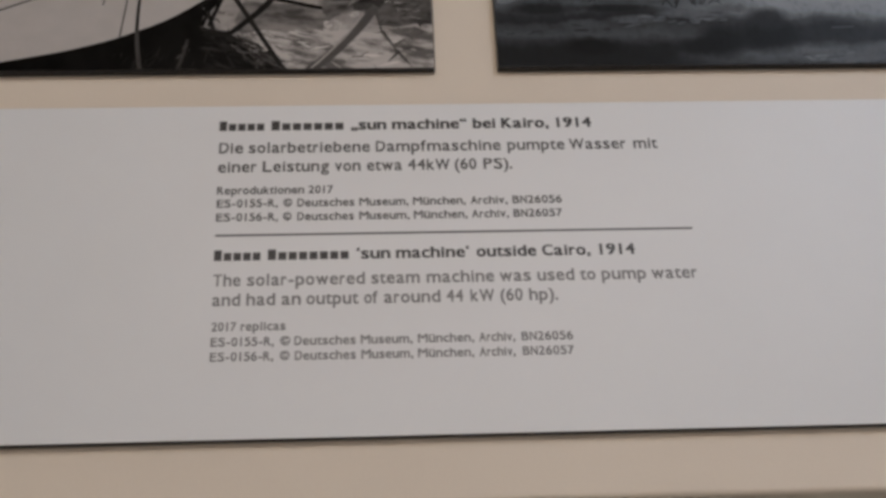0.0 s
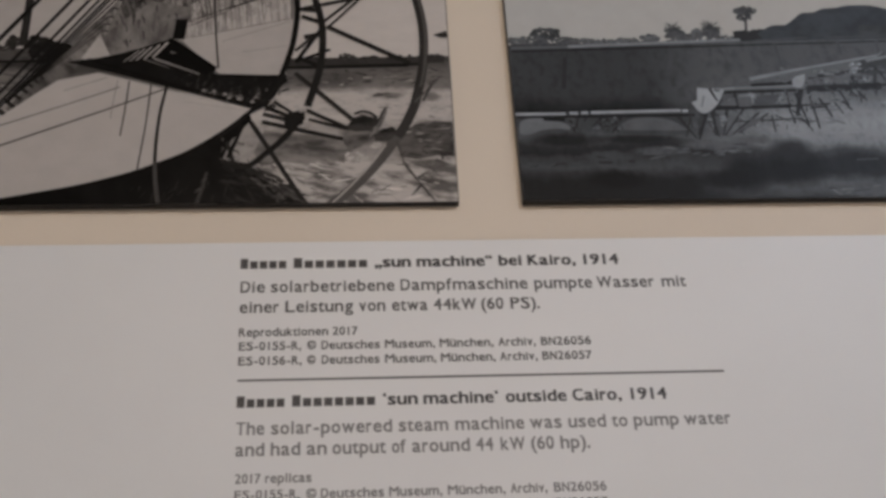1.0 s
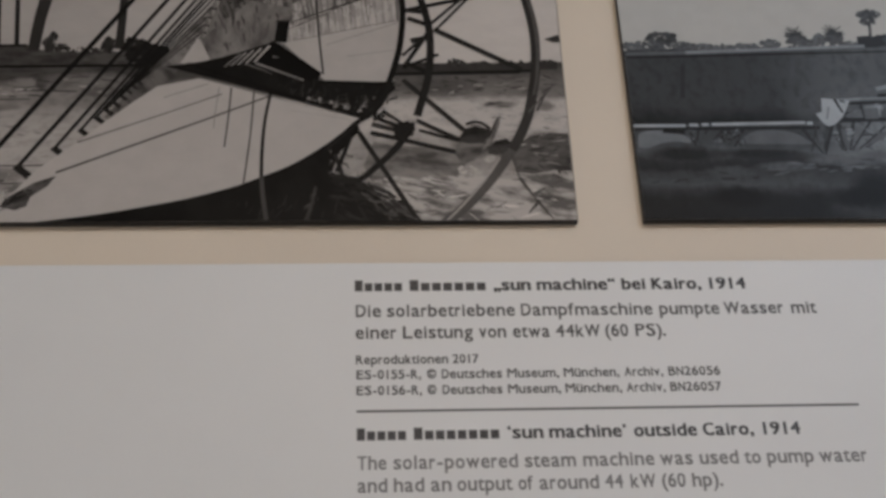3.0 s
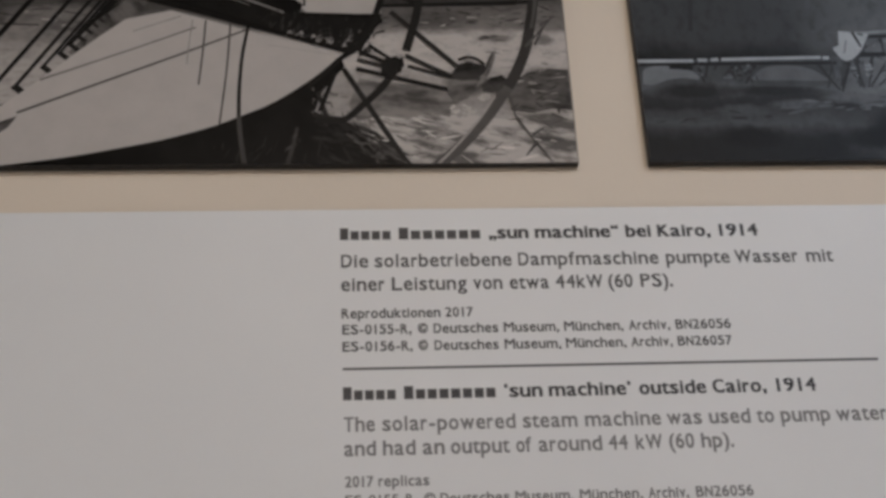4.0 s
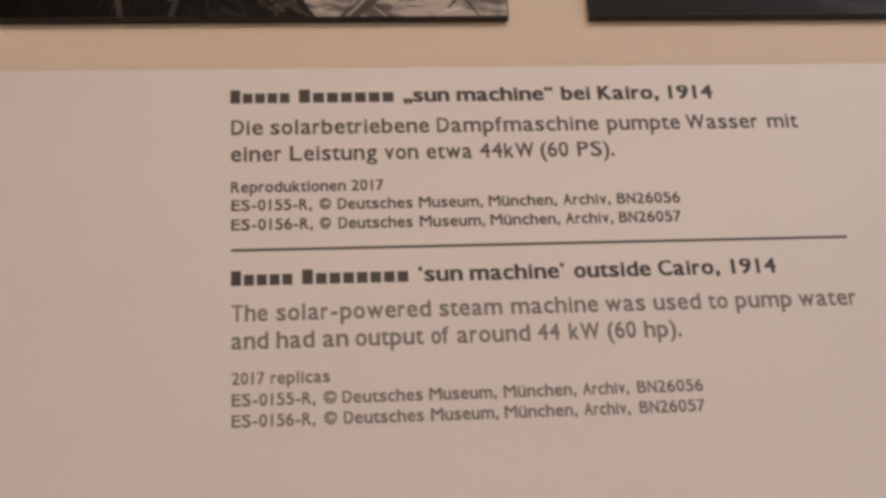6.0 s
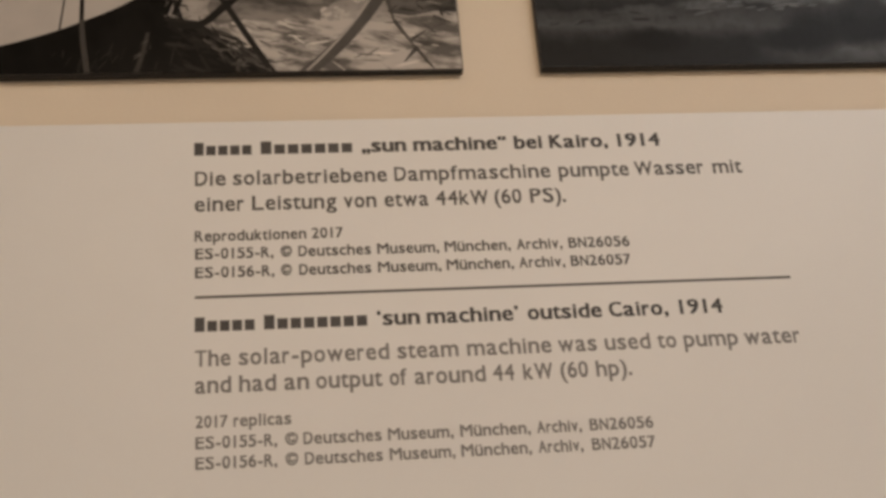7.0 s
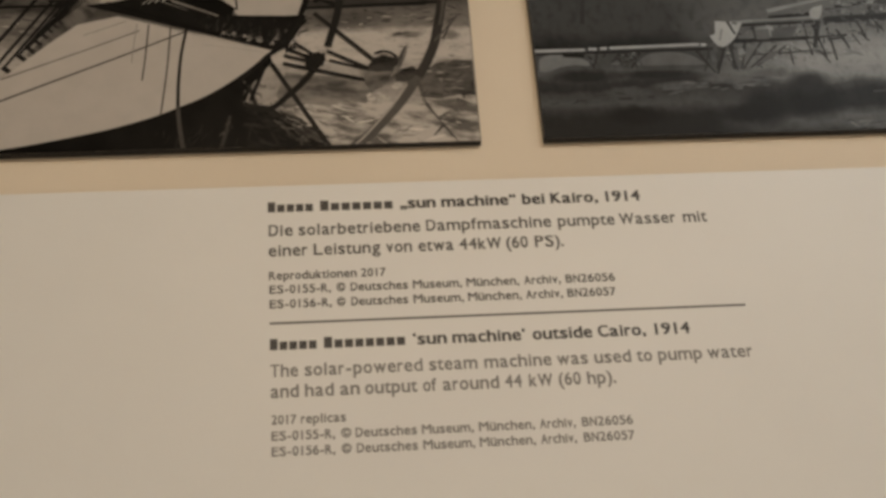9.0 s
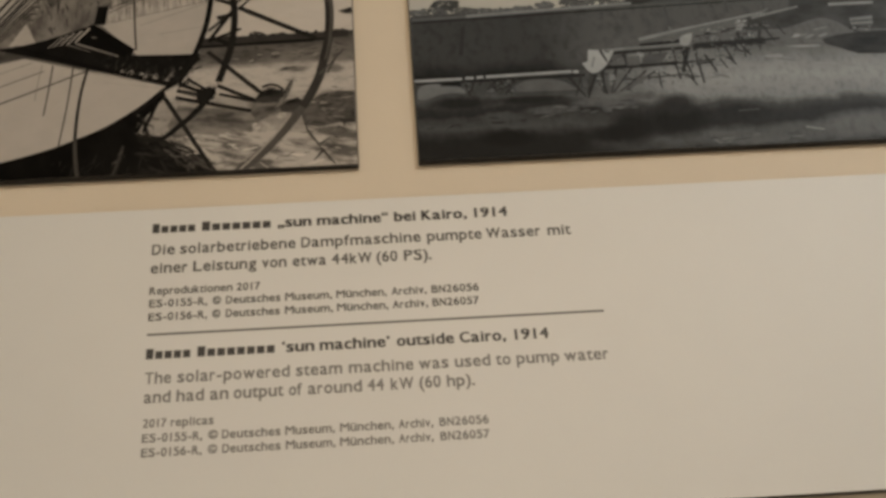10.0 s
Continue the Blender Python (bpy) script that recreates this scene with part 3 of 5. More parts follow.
# sky, far trees and sand
sky = ground(((0, 0.45), (110, 0.46), (160, 0.43), (210, 0.36)), ((0, 0.56), (120, 0.57), (165, 0.51), (210, 0.41)), 60, 260, 9.0, 12, (), 1.0, 0.35, 1.0, 220.0)
trough.face([(0, 0), (297, 0), (297, 210), (0, 210)], sky)
land = ground(((0, 0.46), (10, 0.44), (22, 0.43), (32, 0.46), (48, 0.46), (60, 0.40), (66, 0.30), (71, 0.32), (76, 0.22), (81, 0.14), (97, 0.12)),
              ((0, 0.38), (10, 0.44), (22, 0.46), (30, 0.36), (44, 0.42), (52, 0.52), (67, 0.50), (70, 0.28), (82, 0.20), (92, 0.12)), 100, 190, 11.0, 60,
              ((13.1, 80.4, 12.9, 5.1, 0.12), (36.7, 76.9, 8.6, 3.5, 0.3), (43.6, 76.8, 3.4, 3.6, 0.1), (8.0, 68.5, 8.4, 2.1, 0.16), (6.6, 59.7, 4.0, 2.8, 0.16), (16.0, 62.9, 3.9, 2.1, 0.25), (28.7, 63.1, 8.0, 2.1, 0.26), (65.4, 78.2, 23.1, 5.7, 0.26), (74.9, 71.5, 14.4, 3.5, 0.2), (27.7, 25.2, 12.3, 4.6, 0.26), (37.2, 17.4, 6.0, 3.9, 0.25), (20.3, 4.0, 5.4, 2.5, 0.3), (233.3, 76.0, 22.5, 6.2, 0.17), (284.5, 78.2, 12.1, 5.9, 0.24), (264.4, 65.1, 8.3, 2.5, 0.26), (286.8, 64.7, 4.2, 3.6, 0.28), (284.3, 47.0, 8.9, 2.5, 0.3), (197.3, 8.7, 17.4, 14.4, 0.03), (211.3, 2.8, 14.1, 8.4, 0.1), (228.2, 2.4, 10.6, 6.5, 0.27), (250.9, 41.6, 11.1, 6.9, 0.13), (242.8, 30.1, 3.5, 6.1, 0.2), (264.3, 39.4, 5.8, 4.4, 0.09), (225.5, 20.5, 17.1, 3.0, 0.52), (191.1, 31.5, 5.8, 3.3, 0.42), (248.4, 24.7, 5.8, 3.3, 0.56), (274.0, 18.0, 14.5, 4.6, 0.52), (250.9, 9.7, 5.7, 3.9, 0.3)), 2.4, 1.7)
trough.face([(-1.5, 84.0), (105.8, 87.4), (299.3, 91.0), (296.4, -0.9), (1.2, -1.2)], land)
trough.face([(-2.6, 105.0), (4.7, 104.9), (9.5, 102.2), (16.2, 97.3), (20.2, 99.4), (34.2, 100.1), (35.9, 97.9), (42.6, 96.8), (60.3, 95.8), (77.9, 96.2), (98.4, 98.3), (107.5, 96.5), (107.2, 85.9), (64.7, 84.3), (21.3, 83.3), (-5.6, 81.0)], blot(0.07, 0.15, 130, 2.0, 0.8))
trough.line(19.3, 99.3, 34.2, 99.7, 1.6, 0.04)
trough.bush(6.6, 102.1, 9.6, 3.5, 0.1, 201, 30)
trough.bush(44.7, 100.2, 5.4, 8.4, 0.08, 202, 70)
trough.bush(46.2, 104.7, 3.6, 6.3, 0.07, 203, 50)
trough.bush(50.6, 98.3, 8.4, 4.2, 0.08, 204, 60)
trough.bush(73.3, 100.1, 5.4, 9.8, 0.07, 205, 70)
trough.bush(63.2, 96.3, 18.0, 4.2, 0.08, 206, 60)
trough.bush(84.9, 99.9, 10.8, 7.7, 0.06, 207, 70)
trough.bush(92.9, 94.0, 20.4, 12.6, 0.04, 208, 80)
trough.line(16.4, 86.7, 117.0, 88.2, 1.6, 0.03)
trough.line(32.9, 73.1, 60.9, 72.3, 1.0, 0.12)
trough.line(-0.6, 67.4, 39.4, 67.8, 1.3, 0.14, 0.7)
trough.line(4.3, 30.2, 50.4, 30.7, 0.9, 0.16)
trough.flecks([-1.6, 82.3, 99.6, 85.2, 75.0, 70.4, -0.9, 65.6], 40, 11.0, 0.9, -2, 0.13, 11, 0.14, 6)
trough.flecks([-0.9, 78.7, 94.2, 81.3, 74.8, 71.8, -0.1, 67.8], 20, 9.0, 0.9, -2, 0.42, 12, 0.14, 6)
trough.flecks([-0.3, 83.4, 24.0, 84.6, 26.7, 76.4, 0.1, 76.3], 16, 3.4, 1.6, 0, 0.1, 14, 0.14, 30)
trough.bush(18.6, 81.8, 3.2, 2.6, 0.48, 214, 14)
trough.bush(20.7, 77.9, 5.0, 2.0, 0.05, 215, 14)
trough.flecks([0.2, 59.4, 67.8, 58.9, 37.9, 30.5, 2.9, 29.1], 12, 7.0, 1.0, -2, 0.38, 16, 0.14, 14)
trough.flecks([13.5, 27.9, 43.9, 27.4, 37.4, 15.8, 11.7, 14.8], 18, 8.0, 1.6, 12, 0.28, 17, 0.14, 24)
trough.treeline(207.9, 85.0, 294.1, 87.5, 4.2, 1.2, 0.09, 23, 1.6, 0.7)
trough.bush(219.9, 87.0, 7.3, 3.4, 0.09, 221, 34)
trough.bush(244.1, 90.4, 8.4, 4.8, 0.09, 222, 34)
trough.bush(254.7, 88.6, 11.2, 3.4, 0.09, 223, 34)
trough.bush(268.3, 88.1, 6.2, 2.7, 0.09, 224, 34)
trough.bush(289.6, 88.7, 8.4, 3.1, 0.09, 225, 34)
trough.line(206.4, 82.8, 275.1, 84.4, 1.7, 0.035)
trough.flecks([209.4, 80.7, 292.4, 83.7, 292.6, 72.8, 209.5, 68.5], 44, 7.0, 0.9, 1, 0.11, 26, 0.14, 12)
trough.flecks([230.3, 76.6, 292.2, 81.1, 292.6, 72.8, 230.3, 69.4], 14, 6.0, 0.7, 1, 0.36, 27, 0.14, 10)
trough.flecks([257.0, 66.3, 273.1, 66.9, 273.0, 64.1, 256.9, 63.4], 9, 5.0, 1.0, 0, 0.15, 28, 0.14, 8)
trough.flecks([227.3, 65.7, 291.2, 64.2, 288.9, 50.7, 232.9, 43.3], 16, 9.0, 0.8, -3, 0.36, 29, 0.14, 10)
trough.face([(205.4, 24.1), (222.1, 28.4), (244.4, 27.7), (252.7, 24.6), (266.6, 22.4), (280.7, 25.3), (299.0, 26.4), (299.7, 1.0), (224.4, -0.7), (213.6, 6.8), (208.1, 14.6)], blot(0.2, 0.5, 120, 2.6, 0.75, -12, 0.42, 0.56))
trough.face([(180.5, 20.3), (192.9, 21.6), (199.9, 20.8), (208.2, 17.1), (215.0, 11.6), (220.4, 6.0), (224.5, 0.5), (181.0, -0.5)], blot(0.02, 0.09, 130, 1.6, 1.0, -30))
trough.flecks([199.9, 19.2, 209.5, 16.2, 224.5, 2.4, 205.4, 2.0], 26, 9.0, 1.2, -32, 0.14, 463, 0.14, 16)
trough.flecks([276.0, 16.8, 289.9, 16.5, 290.8, 10.2, 276.8, 8.3], 14, 5.0, 0.8, 0, 0.2, 464, 0.14, 50)
trough.flecks([189.6, 36.5, 238.5, 31.6, 241.1, 15.2, 201.3, 20.3], 22, 9.0, 1.0, -12, 0.24, 30, 0.14, 16)
trough.flecks([201.3, 23.6, 241.3, 25.1, 243.8, 12.0, 207.1, 10.7], 20, 10.0, 0.9, -14, 0.46, 31, 0.14, 14)
trough.flecks([212.7, 17.4, 290.4, 26.9, 291.4, -2.4, 221.1, -4.8], 46, 9.0, 0.8, -14, 0.2, 32, 0.14, 24)
trough.flecks([226.9, 17.9, 290.3, 25.2, 291.7, 0.8, 235.1, -1.1], 16, 9.0, 0.9, -8, 0.5, 33, 0.14, 20)
trough.face([(272.0, 42.4), (277.5, 46.8), (285.9, 48.8), (296.2, 48.2), (296.2, 27.1), (287.6, 27.8), (278.7, 25.5), (269.6, 26.8), (268.7, 34.5)], blot(0.07, 0.2, 130, 2.2, 0.8, 4))
trough.face([(202.4, 43.8), (212.6, 41.4), (227.1, 40.6), (237.2, 38.3), (243.8, 34.5), (241.8, 23.7), (232.7, 26.1), (224.1, 23.1), (212.6, 24.6), (201.3, 21.6), (197.7, 30.1)], blot(0.13, 0.32, 120, 2.4, 0.8, -6))
trough.flecks([272.4, 43.8, 292.9, 43.3, 292.7, 27.0, 270.1, 26.1], 16, 8.0, 1.3, 4, 0.10, 34, 0.14, 24)
trough.flecks([274.0, 48.0, 292.3, 48.1, 292.8, 28.3, 272.2, 39.7], 12, 8.0, 0.9, 4, 0.34, 35, 0.14, 12)
# palms
trough.curve([(20.3, 99.0), (17.8, 122.3), (14.8, 149.6), (11.6, 176.0)], 2.6, 0.05, 2.4)
trough.curve([(29.3, 99.4), (27.0, 122.7), (24.1, 150.1), (20.9, 178.7)], 2.4, 0.06, 2.2)
trough.curve([(12.4, 98.6), (11.6, 122.0), (12.6, 142.3)], 8.2, 0.07, 9.0)
trough.curve([(37.6, 96.9), (38.7, 115.7), (40.4, 129.3), (41.9, 145.1)], 5.6, 0.075, 6.8)
trough.curve([(78.6, 98.1), (78.7, 121.6), (78.4, 153.1), (77.7, 186.3)], 4.4, 0.07, 3.6)
trough.bush(11.3, 178.1, 14.0, 6.9, 0.04, 300, 60)
trough.bush(20.5, 186.0, 16.5, 9.0, 0.04, 301, 60)
for k, (x, y) in enumerate(((1.6, 172.5), (1.9, 178.4), (4.0, 182.7), (8.3, 185.5), (17.8, 184.4), (23.2, 179.6), (25.8, 176.4))):
    trough.frond(11.9, 173.9, x, y, 3.6, 0.045, 0.1, 302 + k)
for k, (x, y) in enumerate(((10.2, 189.0), (13.6, 191.8), (18.0, 193.8), (23.7, 191.5), (30.0, 182.6), (31.3, 186.5), (26.5, 176.1), (15.5, 175.0))):
    trough.frond(21.0, 179.5, x, y, 3.6, 0.045, 0.1, 332 + k)
trough.bush(12.1, 149.4, 13.4, 19.2, 0.03, 362, 90)
trough.bush(13.5, 140.0, 12.2, 10.8, 0.032, 363, 60)
for k, (x, y) in enumerate(((1.4, 162.6), (-0.4, 158.4), (-0.4, 151.2), (0.7, 144.8), (0.5, 135.3), (3.7, 141.0), (8.4, 164.6), (13.5, 159.6), (18.3, 156.2), (23.6, 149.3), (26.5, 142.3), (22.8, 135.0), (19.7, 131.7))):
    trough.frond(13.4, 136.8, x, y, 3.2, 0.04, 0.06, 364 + k)
trough.bush(27.5, 150.3, 17.1, 10.8, 0.03, 394, 80)
for k, (x, y) in enumerate(((16.1, 158.6), (19.3, 162.0), (24.1, 163.1), (28.5, 162.5), (35.6, 159.7), (38.2, 150.1), (36.9, 142.0), (31.4, 137.8), (24.5, 131.1), (21.6, 134.9))):
    trough.frond(28.0, 146.3, x, y, 3.0, 0.035, 0.1, 395 + k)
trough.bush(45.0, 160.5, 21.0, 20.0, 0.028, 425, 110)
trough.bush(43.2, 149.6, 12.2, 14.6, 0.03, 426, 70)
for k, (x, y) in enumerate(((26.3, 169.0), (31.3, 168.4), (34.7, 171.1), (38.8, 173.0), (43.7, 173.3), (48.9, 171.9), (53.5, 169.7), (56.4, 166.6), (62.3, 163.6), (59.2, 158.5), (67.9, 152.9), (62.3, 148.2), (60.7, 146.1), (54.5, 142.2), (51.9, 138.9), (47.6, 143.4))):
    trough.frond(43.5, 142.4, x, y, 4.0, 0.035, 0.09, 427 + k)
trough.bush(77.5, 197.4, 9.2, 15.4, 0.03, 457, 80)
trough.bush(77.7, 189.7, 4.3, 8.5, 0.03, 458, 40)
for k, (x, y) in enumerate(((55.0, 196.0), (56.0, 201.3), (63.6, 207.9), (67.1, 210.7), (70.6, 214.5), (75.6, 215.7), (80.2, 215.1), (84.9, 213.6), (89.3, 207.7), (93.5, 204.5), (99.4, 200.1), (92.4, 195.7), (60.9, 192.1))):
    trough.frond(78.0, 183.7, x, y, 4.8, 0.035, 0.04, 459 + k)
# upper mirror with its blotched reflections
trough.face(trough.smooth([(190.8, 212.7), (204.3, 184.7), (213.4, 153.9), (216.2, 124.3), (212.6, 78.7)]) + [(180.1, 77.9), (152.3, 101.4), (111.6, 88.4), (117.8, 107.1), (126.1, 133.3), (132.8, 147.5), (138.0, 163.3), (148.0, 183.5), (156.0, 205.2), (157.0, 212.4)], 0.24, 0.3)
TIP = (111.0, 88.8)
trough.streaked(TIP, (157.0, 212.0), (190.5, 207.0), 0.22, 96, 106, 0.05, 0.19, 48, 0.3)
trough.streaked(TIP, (190.5, 207.0), (195.5, 183.0), 0.22, 96, 104, 0.06, 0.23, 49, 0.3)
trough.streaked(TIP, (195.5, 183.0), (208.0, 158.8), 0.24, 96, 101, 0.09, 0.33, 50, 0.3)
trough.streaked(TIP, (208.0, 158.8), (212.0, 135.8), 0.30, 84, 98, 0.18, 0.44, 58, 0.3)
trough.streaked(TIP, (212.0, 135.8), (213.8, 115.2), 0.45, 60, 95, 0.36, 0.50, 61, 0.3)
trough.face([(198.4, 185.8), (191.1, 176.8), (184.0, 166.4), (194.5, 169.9), (207.3, 162.7), (205.6, 174.7)], 0.37, 0.1)
trough.flecks([187.1, 169.5, 202.4, 174.5, 208.3, 163.6, 191.5, 157.3], 16, 9.0, 1.6, 100, 0.16, 62, 0.14, 8)
trough.face([(179.8, 205.4), (188.8, 209.5), (194.0, 197.6), (195.7, 191.2), (181.0, 196.8)], blot(0.24, 0.36, 130, 1.0, 1.4))
trough.face([(211.1, 163.8), (210.8, 158.8), (193.3, 146.5), (177.9, 136.5), (162.9, 126.7), (165.7, 131.5), (180.8, 145.8), (196.3, 157.2)], blot(0.08, 0.16, 150, 1.0, 1.0, 28))
trough.line(163.4, 115.1, 214.1, 137.2, 0.6, 0.12, 1.9)
trough.line(138.8, 118.8, 197.8, 184.4, 0.5, 0.16, 1.2)
trough.line(157.7, 106.4, 178.5, 118.9, 0.9, 0.42, 0.7)
trough.line(159.0, 109.5, 181.5, 121.0, 0.8, 0.2, 0.9)
trough.face([(117.4, 90.1), (121.9, 108.1), (141.7, 128.2), (163.4, 123.5), (159.6, 105.5), (134.9, 93.1)], blot(0.16, 0.3, 90, 1.2, 2.0, -14, 0.4, 0.6))
trough.flecks([121.0, 119.4, 138.7, 128.1, 157.6, 117.5, 128.7, 97.2], 26, 8.45, 1.6, 100, 0.15, 63, 0.14, 10)
trough.flecks([121.9, 108.1, 139.4, 116.6, 151.9, 109.6, 126.0, 93.4], 16, 8.45, 1.4, 98, 0.24, 64, 0.14, 10)
trough.face([(158.3, 101.7), (216.2, 115.8), (212.6, 78.7), (180.1, 77.9)], 0.47, 0.05)
trough.line(179.4, 100.5, 215.0, 114.6, 0.56, 0.36)
trough.line(164.3, 103.4, 214.0, 116.1, 0.56, 0.28)
trough.line(190.1, 93.6, 213.2, 97.6, 0.42, 0.36)
trough.face([(132.8, 147.5), (126.1, 133.3), (117.8, 107.1), (108.6, 88.9), (104.1, 74.3), (79.0, 54.0), (74.8, 57.3), (104.7, 99.0), (123.4, 127.3)], blot(0.17, 0.3, 140, 0.5, 2.0, 45))
trough.face([(108.7, 88.2), (104.1, 74.3), (79.0, 54.0), (76.9, 59.1), (94.0, 87.5)], blot(0.11, 0.22, 140, 0.6, 2.0, 45))
trough.face([(110.0, 89.7), (113.6, 99.5), (117.4, 104.1), (121.8, 94.0), (123.2, 91.1), (117.4, 89.4)], 0.46, 0.1)
# struts behind the mirror, growing smaller into the distance
for x0, y0, x1, y1, w in (
    (135.1, 211.1, 12.3, 15.9, 2.54),
    (147.0, 202.9, 38.2, 29.9, 1.97),
    (138.3, 175.0, 53.9, 40.1, 1.69),
    (133.0, 158.1, 64.9, 50.3, 1.41),
    (129.1, 146.1, 71.4, 57.5, 1.27),
    (125.7, 137.6, 75.7, 61.8, 1.13),
    (123.3, 129.6, 78.9, 66.1, 0.99),
    (121.6, 123.3, 82.0, 69.8, 0.85),
    (120.2, 117.5, 84.5, 73.1, 0.73),
    (119.1, 112.5, 87.1, 75.7, 0.68),
    (118.3, 107.9, 89.8, 78.0, 0.62),
):
    trough.line(x0, y0, x1, y1, w, 0.035)
    trough.line(x0, y0, x0 + 3.8 * w, y0 - 1.2 * w, 1.2 * w, 0.04)
    trough.line(x0 + 2.2 * w, y0 - 1.8 * w, x0 + 1.6 * w, y0 - 5.5 * w, 1.6 * w, 0.36, 0.5 * w)
    if w < 2.3:
        trough.line(x1 - 0.6 * w, y1 + 0.2 * w, x1 + 3.2 * w, y1 - 3.0 * w, 1.9 * w, 0.06)
# lower mirror and the shade under it
RIM = [(30.0, -0.8), (45.0, -0.2), (60.0, 1.5), (80.0, 4.5), (105.0, 9.5), (120.0, 13.0), (138.0, 18.6), (150.0, 23.7), (165.0, 31.0), (181.0, 42.5), (194.6, 55.2)]
trough.face(trough.smooth(RIM) + [(196.0, 50.0), (185.9, 36.7), (182.8, 26.7), (194.5, 20.0), (205.8, 11.4), (223.8, -4.2), (1.3, -1.8)], blot(0.004, 0.02, 120, 1.0, 1.6, 20))
trough.flecks([184.5, 23.5, 197.3, 20.7, 226.6, -3.5, 185.2, -1.9], 46, 12.39, 1.69, -30, 0.05, 65, 0.14, 22)
trough.flecks([195.9, 15.9, 204.3, 17.8, 232.1, -3.3, 212.8, -4.0], 26, 10.14, 1.41, -35, 0.12, 66, 0.14, 22)
trough.flecks([146.0, 12.3, 181.9, 16.9, 196.2, 0.1, 146.8, -0.9], 14, 9.58, 0.85, 75, 0.05, 67, 0.14, 14)
trough.flecks([181.2, 39.8, 192.7, 37.0, 190.2, 20.5, 181.8, 21.7], 16, 5.63, 1.13, -50, 0.16, 68, 0.14, 40)
trough.face(trough.smooth(RIM) + [(179.7, 60.5), (165.2, 65.2), (152.2, 69.4), (136.1, 74.6), (118.5, 80.1), (98.7, 75.3), (88.1, 66.3), (76.5, 55.7), (67.6, 47.0), (57.6, 37.8), (46.5, 28.0), (38.5, 16.9), (28.8, 9.8)], 0.485, 0.04)
trough.flecks([8.1, 16.3, 42.7, 22.6, 37.3, 4.9, 10.5, 3.8], 16, 11.27, 1.97, 15, 0.34, 69, 0.14, 20)
trough.flecks([17.8, 23.2, 37.2, 22.3, 32.6, 16.7, 18.7, 18.0], 12, 9.58, 1.97, 5, 0.2, 70, 0.14, 10)
trough.face([(32.6, 8.3), (34.6, 13.1), (41.3, 17.6), (46.2, 21.0), (56.2, 25.0), (52.8, 19.3), (45.9, 13.9), (44.5, 8.7), (39.4, 6.6)], blot(0.07, 0.22, 120, 1.4, 0.8, 25))
trough.flecks([34.0, 11.5, 43.9, 18.3, 47.3, 13.9, 40.0, 7.9], 12, 7.0, 1.6, 28, 0.08, 401, 0.14, 14)
trough.flecks([32.5, 17.3, 42.3, 16.1, 41.3, 13.8, 33.3, 12.6], 5, 4.51, 1.69, 20, 0.4, 72, 0.14, 18)
trough.curve(RIM, 0.85, 0.04)
trough.line(152.7, 69.8, 123.0, 56.2, 1.0, 0.15)
trough.line(123.0, 56.2, 55.8, 26.6, 1.0, 0.13, 1.2)
trough.line(129.7, 70.9, 105.7, 60.5, 0.8, 0.24)
trough.line(105.7, 60.5, 63.9, 43.2, 0.8, 0.24, 1.0)
trough.line(123.0, 77.0, 102.1, 68.7, 0.6, 0.34)
trough.line(162.5, 61.4, 191.1, 56.3, 0.4, 0.42)
trough.curve([(145.1, 73.1), (144.1, 47.3), (141.9, 20.7)], 0.85, 0.13, 0.85)
trough.curve([(134.1, 74.5), (133.4, 58.2), (132.2, 40.7)], 0.9, 0.14, 0.8)
trough.curve([(128.3, 75.0), (127.0, 59.4), (126.7, 51.2)], 0.5, 0.32, 0.4)
trough.curve([(153.0, 71.2), (150.8, 55.9), (149.9, 39.1), (150.0, 24.7)], 1.5, 0.04, 1.8)
trough.curve([(150.0, 24.7), (151.1, 13.3), (153.1, 0.2)], 1.9, 0.12, 2.2)
trough.curve([(175.3, 18.6), (173.4, 9.0), (171.2, 0.6)], 1.5, 0.1, 2.0)
trough.flecks([136.9, 12.9, 164.2, 15.2, 167.4, 1.1, 137.7, 0.4], 10, 7.0, 0.8, 70, 0.07, 461, 0.14, 14)
trough.flecks([170.2, 13.7, 175.1, 15.1, 175.3, 7.5, 171.0, 5.9], 6, 4.0, 0.8, 60, 0.12, 462, 0.14, 20)
# absorber beam along the focus
trough.face([(101.4, 87.1), (117.4, 89.7), (129.0, 92.8), (140.6, 97.1), (152.9, 102.1), (177.5, 83.5), (175.9, 79.1), (211.1, 77.2), (203.9, 58.5), (196.7, 56.8), (154.0, 70.6), (124.1, 80.3)], 0.028, 0.4)
trough.face([(152.9, 102.9), (156.6, 100.8), (177.5, 83.5), (172.4, 78.2), (145.8, 90.0), (143.9, 92.1)], 0.012, 0.2)
trough.line(151.8, 99.9, 144.6, 89.9, 1.27, 0.44, 0.89)
trough.line(147.7, 98.2, 140.5, 88.9, 1.07, 0.44, 0.75)
trough.line(143.9, 96.9, 136.7, 88.2, 0.85, 0.44, 0.59)
trough.line(140.4, 95.6, 133.2, 87.5, 0.62, 0.44, 0.43)
trough.line(137.5, 94.7, 130.3, 87.0, 0.45, 0.44, 0.32)
trough.line(145.3, 89.2, 168.8, 79.1, 1.27, 0.3, 0.85)
trough.line(139.9, 89.0, 153.3, 83.1, 0.7, 0.24, 0.28)
trough.line(153.4, 93.3, 156.4, 92.7, 1.41, 0.2, 0.56)
trough.flecks([170.1, 69.6, 178.9, 67.2, 177.6, 64.3, 170.2, 66.8], 6, 3.94, 1.13, 40, 0.34, 73, 0.14, 30)
